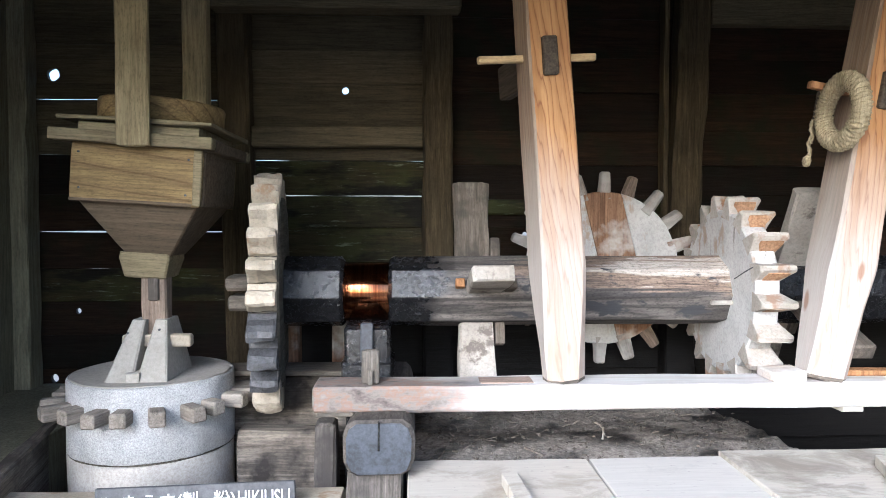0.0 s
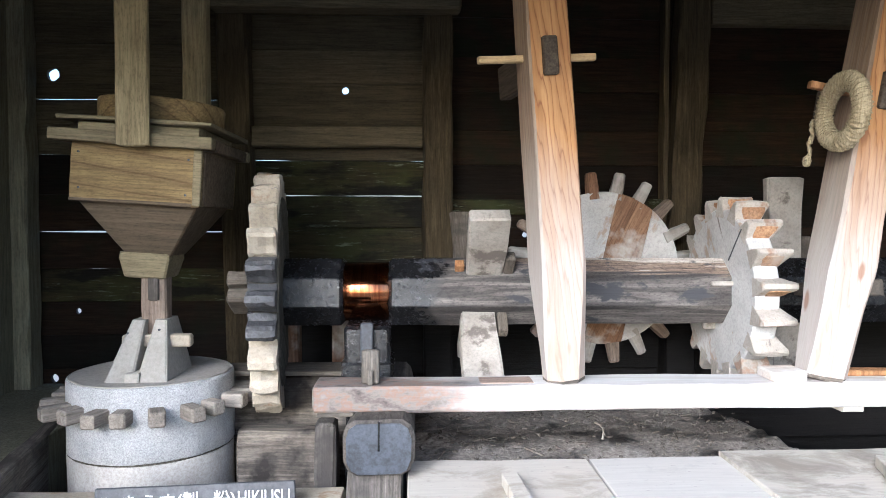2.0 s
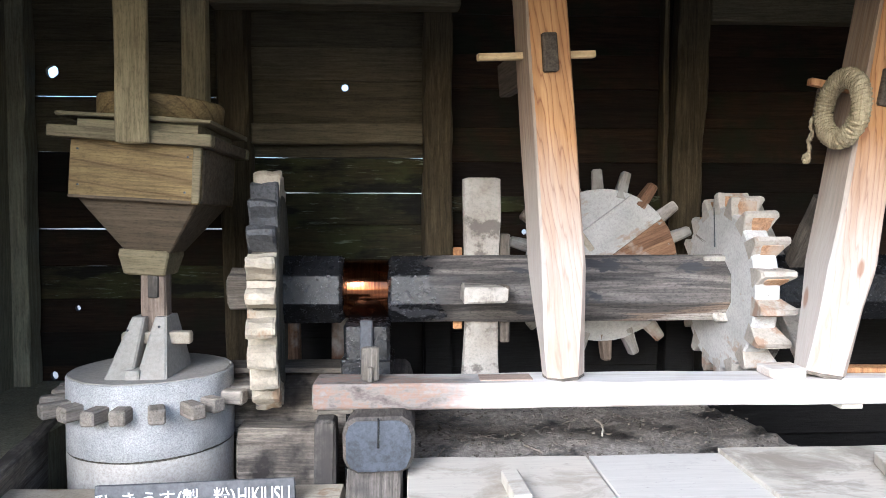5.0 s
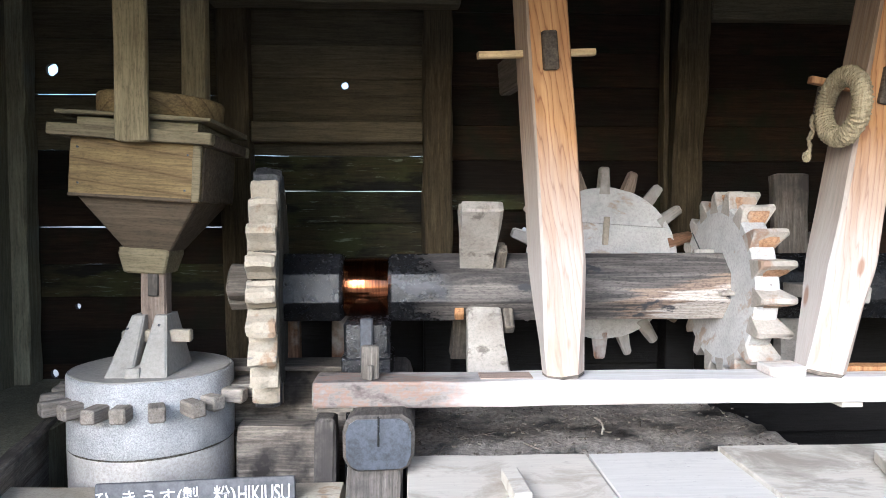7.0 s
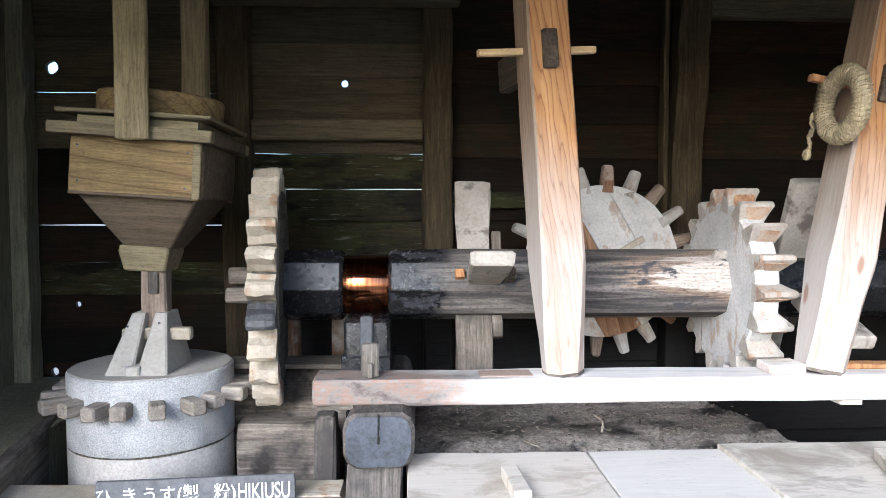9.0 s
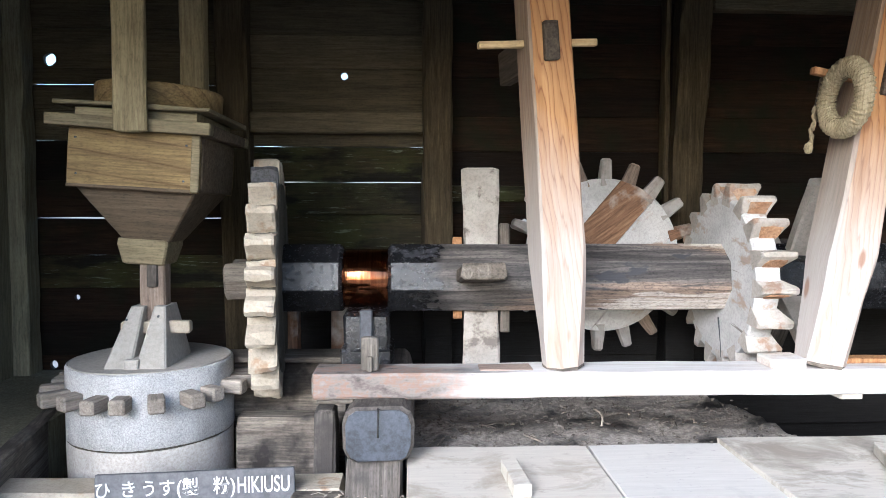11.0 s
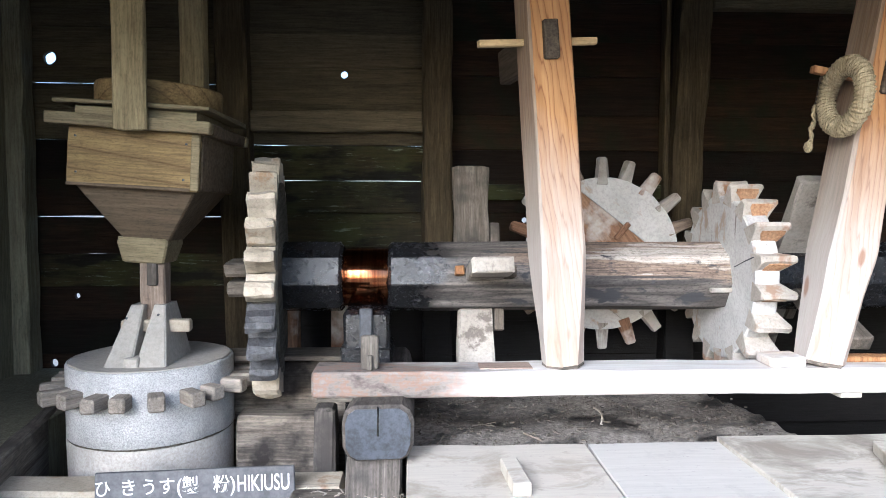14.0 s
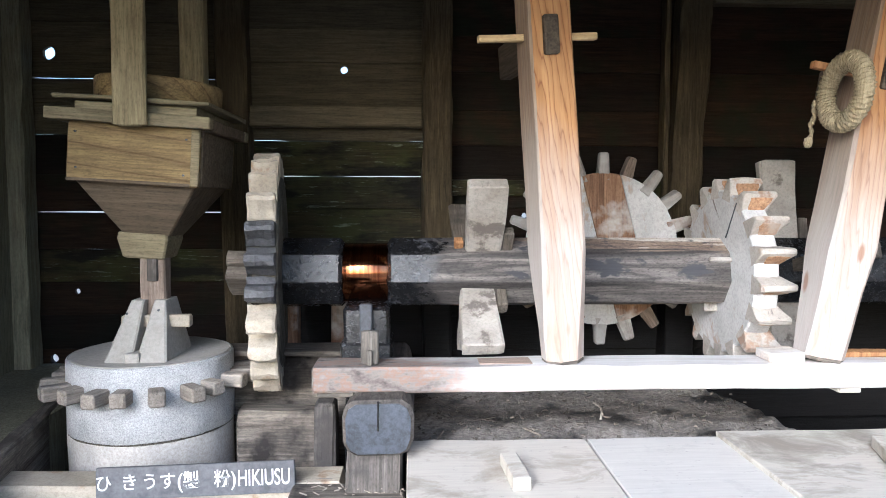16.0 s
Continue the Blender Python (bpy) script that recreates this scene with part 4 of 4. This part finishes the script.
# ---- hopper ----
hop = thing("grain_hopper", pose(-0.857, 2.41, 1.6, 0, 3.5, 0), "old yellow-brown wooden grain hopper with a funnel", "hopper")
part("panel", bar(-0.2, 0.2, -0.21, -0.185, -0.09, 0.09, "x", 0.004, 0.002, 6, 1), M_HOPPER, hop, "warm yellow-brown front panel")
part("panel", bar(-0.2, 0.2, 0.185, 0.21, -0.09, 0.09, "x", 0.004, 0.002, 6, 2), M_HOPPER, hop)
# Right side panel in the dim wood, its shade painted in.
part("panel", bar(0.178, 0.203, -0.183, 0.183, -0.088, 0.089, "y", 0.004, 0.002, 6, 3), M_HOPPER_DIM, hop)
part("panel", bar(-0.203, -0.178, -0.183, 0.183, -0.088, 0.089, "y", 0.004, 0.002, 6, 4), M_HOPPER, hop)
part("corner_batten", bar(0.176, 0.201, -0.214, -0.2, -0.088, 0.088, "z", 0.003, 0.001, 6, 12), M_RAIL_OLIVE, hop, "narrow pale corner board")
part("sill_strip", bar(-0.2, 0.175, -0.213, -0.204, -0.091, -0.08, "x", 0.002, 0.001, 8, 13), M_HOPPER_DIM, hop, "dark lower edge")
for x, z in ((-0.175, 0.06), (-0.17, -0.05), (0.16, 0.055), (0.155, -0.055)):
    part("nail", disc(0.0035, -0.2125, -0.208, 8, wear=0.0, axis="y"), M_IRON, hop).location = (x, 0, z)
rings = []
for z, k in ((-0.088, 0.185), (-0.12, 0.165), (-0.255, 0.075)):
    rings.append([(x, y, z) for x, y in chamfered(2 * k, 2 * k, 0.006)])
part("funnel", loft(rings), M_HOPPER_DIM, hop)
rings = []
for z, k in ((-0.25, 0.08), (-0.27, 0.082), (-0.33, 0.068), (-0.335, 0.06)):
    rings.append([(x - 0.012, y, z) for x, y in chamfered(2 * k, 2 * k, 0.006)])
part("outlet", loft(rings), M_RAIL_OLIVE, hop)
part("rail", bar(-0.255, 0.24, -0.25, -0.205, 0.09, 0.126, "x", 0.004, 0.002, 6, 5), M_RAIL_OLIVE, hop)
part("rail", bar(-0.255, 0.24, 0.205, 0.25, 0.09, 0.126, "x", 0.004, 0.002, 6, 6), M_RAIL_OLIVE, hop)
part("rail", bar(0.195, 0.238, -0.204, 0.204, 0.088, 0.124, "y", 0.004, 0.002, 6, 7), M_HOPPER_DIM, hop)
part("rail", bar(-0.24, -0.2, -0.204, 0.204, 0.088, 0.124, "y", 0.004, 0.002, 6, 8), M_HOPPER_DIM, hop)
part("inner_rim", bar(-0.19, 0.19, -0.2, 0.2, 0.124, 0.158, "x", 0.006, 0.002), M_RAIL_OLIVE, hop)
part("lid", bar(-0.24, 0.235, -0.235, 0.24, 0.158, 0.172, "x", 0.004, 0.002, 6, 9), M_RAIL_OLIVE, hop, "thin grey lid board")
part("post", bar(-0.033, 0.066, -0.276, -0.252, 0.08, 1.45, "z", 0.005, 0.002, 10, 1), M_HOPPER_Z, hop, "hanging post")
part("post", bar(0.018, 0.106, 0.18, 0.25, 0.18, 1.45, "z", 0.005, 0.002, 10, 2), M_HOPPER_Z, hop, "hanging post")
for o in hop.children:
    if o.name.startswith("post"):
        o.rotation_euler = (0, radians(-3.5), 0)
tub = thing("wooden_hoop", pose(-0.85, 2.42, 1.772, 0, 3.5, 0), "bent brown wooden hoop lying on the hopper lid", "hoop")
rings = [[(q * math.cos(a), q * math.sin(a), z) for a in [2 * math.pi * i / 48 for i in range(48)]] for q, z in ((0.19, 0.0), (0.2, 0.004), (0.202, 0.07), (0.198, 0.078), (0.186, 0.074), (0.184, 0.01))]
part("hoop", loft(rings), M_HOPPER, tub, "", True)

# ---- sign ----
sign = thing("sign_board", pose(-0.609, 1.953, 0.67, -6, -1.6, 0), "dark grey sign board with white Japanese and Latin writing", "sign")
part("board", bar(-0.277, 0.277, -0.006, 0.008, -0.045, 0.045, "x", 0.002, 0.0005), M_SIGN, sign)


def lettering(body, size, x, z, parent, squeeze=1.0):
    curve = bpy.data.curves.new("lettering", "FONT")
    curve.body, curve.size, curve.align_x, curve.align_y, curve.extrude, curve.offset = body, size, "LEFT", "CENTER", 0.0006, 0.0004
    ob = bpy.data.objects.new("lettering", curve)
    me = bpy.data.meshes.new_from_object(ob)
    bpy.data.objects.remove(ob)
    me.name = "lettering"
    me.materials.append(M_WHITE)
    ob = new("lettering", me)
    ob.parent = parent
    ob.matrix_basis = Matrix.Translation((x, -0.008, z)) @ Matrix.Rotation(radians(90), 4, "X") @ Matrix.Diagonal((squeeze, 1, 1, 1))
    return ob


for ch, x, size, sq in (("ひ", -0.278, 0.05, 0.95), ("き", -0.207, 0.05, 0.95), ("う", -0.149, 0.05, 0.9), ("す", -0.101, 0.05, 0.95), ("(", -0.052, 0.056, 0.9), ("製", -0.036, 0.052, 0.92), ("粉", 0.05, 0.052, 0.92),
                        (")", 0.098, 0.056, 0.9), ("HIKIUSU", 0.116, 0.064, 0.62)):
    lettering(ch, size, x, 0.0, sign, sq)

# ---- back wall: posts, rails and boards ----
for x, w, lean, name in ((-0.79, 0.135, -1.2, "post"), (0.116, 0.13, 0.0, "post"), (1.265, 0.14, 2.4, "post"), (-1.74, 0.1, 0, "post")):
    bm = bar(-w / 2, w / 2, -0.05, 0.06, -0.78 if x > 0 else -2.0, 1.1, "z", 0.008, 0.006, 24, x * 3)
    bmesh.ops.rotate(bm, verts=bm.verts, cent=(0, 0, 0), matrix=Matrix.Rotation(radians(lean), 3, "Y"))
    bmesh.ops.translate(bm, verts=bm.verts, vec=(x, 3.18, 1.9))
    part(name, bm, M_SIDE if x < -1.7 else M_POST, wall_back, "old brown wall post")
# Lower ends of the posts, blackened to stand for the shade there.
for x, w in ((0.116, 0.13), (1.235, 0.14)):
    part("post_foot", bar(x - w / 2, x + w / 2, 3.14, 3.24, 0.3, 1.115, "z", 0.008, 0.004, 10, x), M_WALL_SHADE, wall_back, "foot of the wall post, coloured black as shade")
part("post", bar(1.155, 1.18, 3.17, 3.24, 1.1, 3.0, "z", 0.004, 0.003, 16, 9), M_POST, wall_back, "narrow greenish strip beside the post")
part("rail", bar(-0.722, 0.05, 3.16, 3.235, 1.792, 1.887, "x", 0.006, 0.003, 10, 1), M_RAIL, wall_back)
part("rail", bar(0.182, 1.19, 3.2, 3.245, 1.49, 1.56, "x", 0.006, 0.003, 10, 4), M_WALL_GREEN, wall_back, "greenish rail low on the wall")
part("rail", bar(1.37, 2.9, 3.16, 3.235, 2.36, 2.5, "x", 0.006, 0.003, 10, 2), M_RAIL, wall_back)
part("rail", bar(-0.86, 0.21, 2.98, 3.1, 2.36, 2.48, "x", 0.01, 0.003, 10, 3), M_RAIL, wall_back, "greyish tie rail near the ceiling")


def board(x0, x1, z0, z1, y, hole=None):
    """A wall board; hole: x, z and radius of a knot hole right through it."""
    if not hole:
        bm = bar(x0, x1, y, y + 0.022, z0, z1, "x", 0.003, 0.0016, 12, z0 * 7 + x0)
        for v in bm.verts:
            v.co.y += 0.014 * ((v.co.z - z0) / (z1 - z0) - 0.5) + 0.004 * noise.noise((v.co.x * 1.5, z0 * 9, 3))
        return bm
    hx, hz, r = hole
    bm = bmesh.new()
    n = 16
    ang = [2 * math.pi * i / n for i in range(n)]
    rim = [(hx + r * math.cos(a) * (1 + 0.25 * noise.noise((a, hx, 1))), hz + r * math.sin(a) * (1 + 0.25 * noise.noise((a, hz, 2)))) for a in ang]
    out = []
    for a in ang:
        k = max(abs(math.cos(a)), abs(math.sin(a)))
        u, v = math.cos(a) / k, math.sin(a) / k
        out.append((hx + u * (x1 - hx) if u > 0 else hx + u * (hx - x0), hz + v * (z1 - hz) if v > 0 else hz + v * (hz - z0)))
    lay = {}
    for nm, pts, yy in (("fo", out, y), ("fi", rim, y), ("bi", rim, y + 0.022), ("bo", out, y + 0.022)):
        lay[nm] = [bm.verts.new((p, yy, q)) for p, q in pts]
    for a, b in (("fo", "fi"), ("fi", "bi"), ("bi", "bo"), ("bo", "fo")):
        for i in range(n):
            bm.faces.new((lay[a][i], lay[a][(i + 1) % n], lay[b][(i + 1) % n], lay[b][i]))
    return bm


SEAMS_A = (0.42, 0.6, 0.78, 0.935, 1.09, 1.24, 1.41, 1.58, 1.76, 1.9, 2.013, 2.08, 2.26, 2.4, 2.56, 2.72, 2.88, 3.0)
SEAMS_B = (0.42, 0.58, 0.74, 0.9, 1.08, 1.26, 1.426, 1.576, 1.738, 1.918, 2.09, 2.243, 2.4, 2.56, 2.72, 2.88, 3.0)
SEAMS_C = (0.42, 0.6, 0.76, 0.92, 1.1, 1.27, 1.43, 1.58, 1.72, 1.88, 2.06, 2.22, 2.4, 2.56, 2.72, 2.88, 3.0)
GAPS = {("A", 1.41): 0.006, ("A", 2.013): -0.0012, ("A", 1.76): -0.001, ("A", 1.58): -0.001, ("A", 1.24): -0.0003, ("A", 0.935): -0.001, ("B", 1.576): 0.0028, ("B", 1.738): -0.001}
HOLES = {("C", 1.27): (0.53, 1.395, 0.014), ("A", 2.08): (-1.628, 2.123, 0.028), ("A", 0.935): (-1.536, 1.045, 0.013), ("A", 0.6): (-1.649, 0.733, 0.018), ("B", 1.918): (-0.31, 2.062, 0.017)}
for bay, x0, x1, seams in (("A", -1.78, -0.79, SEAMS_A), ("B", -0.788, 0.116, SEAMS_B), ("C", 0.118, 1.3, SEAMS_C), ("D", 1.302, 3.0, SEAMS_C)):
    for i, (z0, z1) in enumerate(zip(seams, seams[1:])):
        lower = GAPS.get((bay, z0), 0.0) / 2
        upper = GAPS.get((bay, z1), 0.0) / 2
        mossy = bay == "B" and 0.7 < z0 < 1.6 or bay == "A" and 1.0 < z0 < 1.2
        # Boards below the shaft take the painted-shade black.
        mat = M_WALL_SHADE if z0 < 1.09 and bay != "A" else M_WALL_GREEN if mossy else (M_WALL_BROWN if bay in "CD" or (bay == "A" and z0 < 1.7) else M_WALL)
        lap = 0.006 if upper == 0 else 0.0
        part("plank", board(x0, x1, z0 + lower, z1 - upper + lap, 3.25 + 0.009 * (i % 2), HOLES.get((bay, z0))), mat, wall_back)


# ---- turning ----
TURN = ((0, 0), (0.5, 8.4), (1, 15.8), (1.5, 23.1), (2, 30.1), (2.5, 37.1), (3, 43.8), (3.5, 51), (4, 58.4), (4.6, 68), (5.4, 82.5), (6, 95.3), (6.5, 107.3),
        (7, 119.8), (7.5, 133.3), (8, 147.9), (8.5, 163.8), (9, 182), (9.6, 205), (10.3, 232.5), (11, 260.5), (11.5, 280), (12, 296.7), (12.5, 313.3), (13, 329),
        (13.5, 343.7), (14, 357.4), (14.5, 369.3), (15, 379.9), (15.5, 389.5), (16, 399))


def motions():
    walk(drive, [(t, Matrix.Translation(AXIS) @ Matrix.Rotation(-radians(a), 4, "X")) for t, a in TURN])
    walk(gear, [(t, GEAR_AT @ Matrix.Rotation(-radians(a), 4, "X")) for t, a in TURN])
    walk(pinwheel, [(t, Matrix.Translation((0.813, 2.93, 1.257)) @ Matrix.Rotation(radians(a * 0.9), 4, "Y")) for t, a in TURN])


motions()
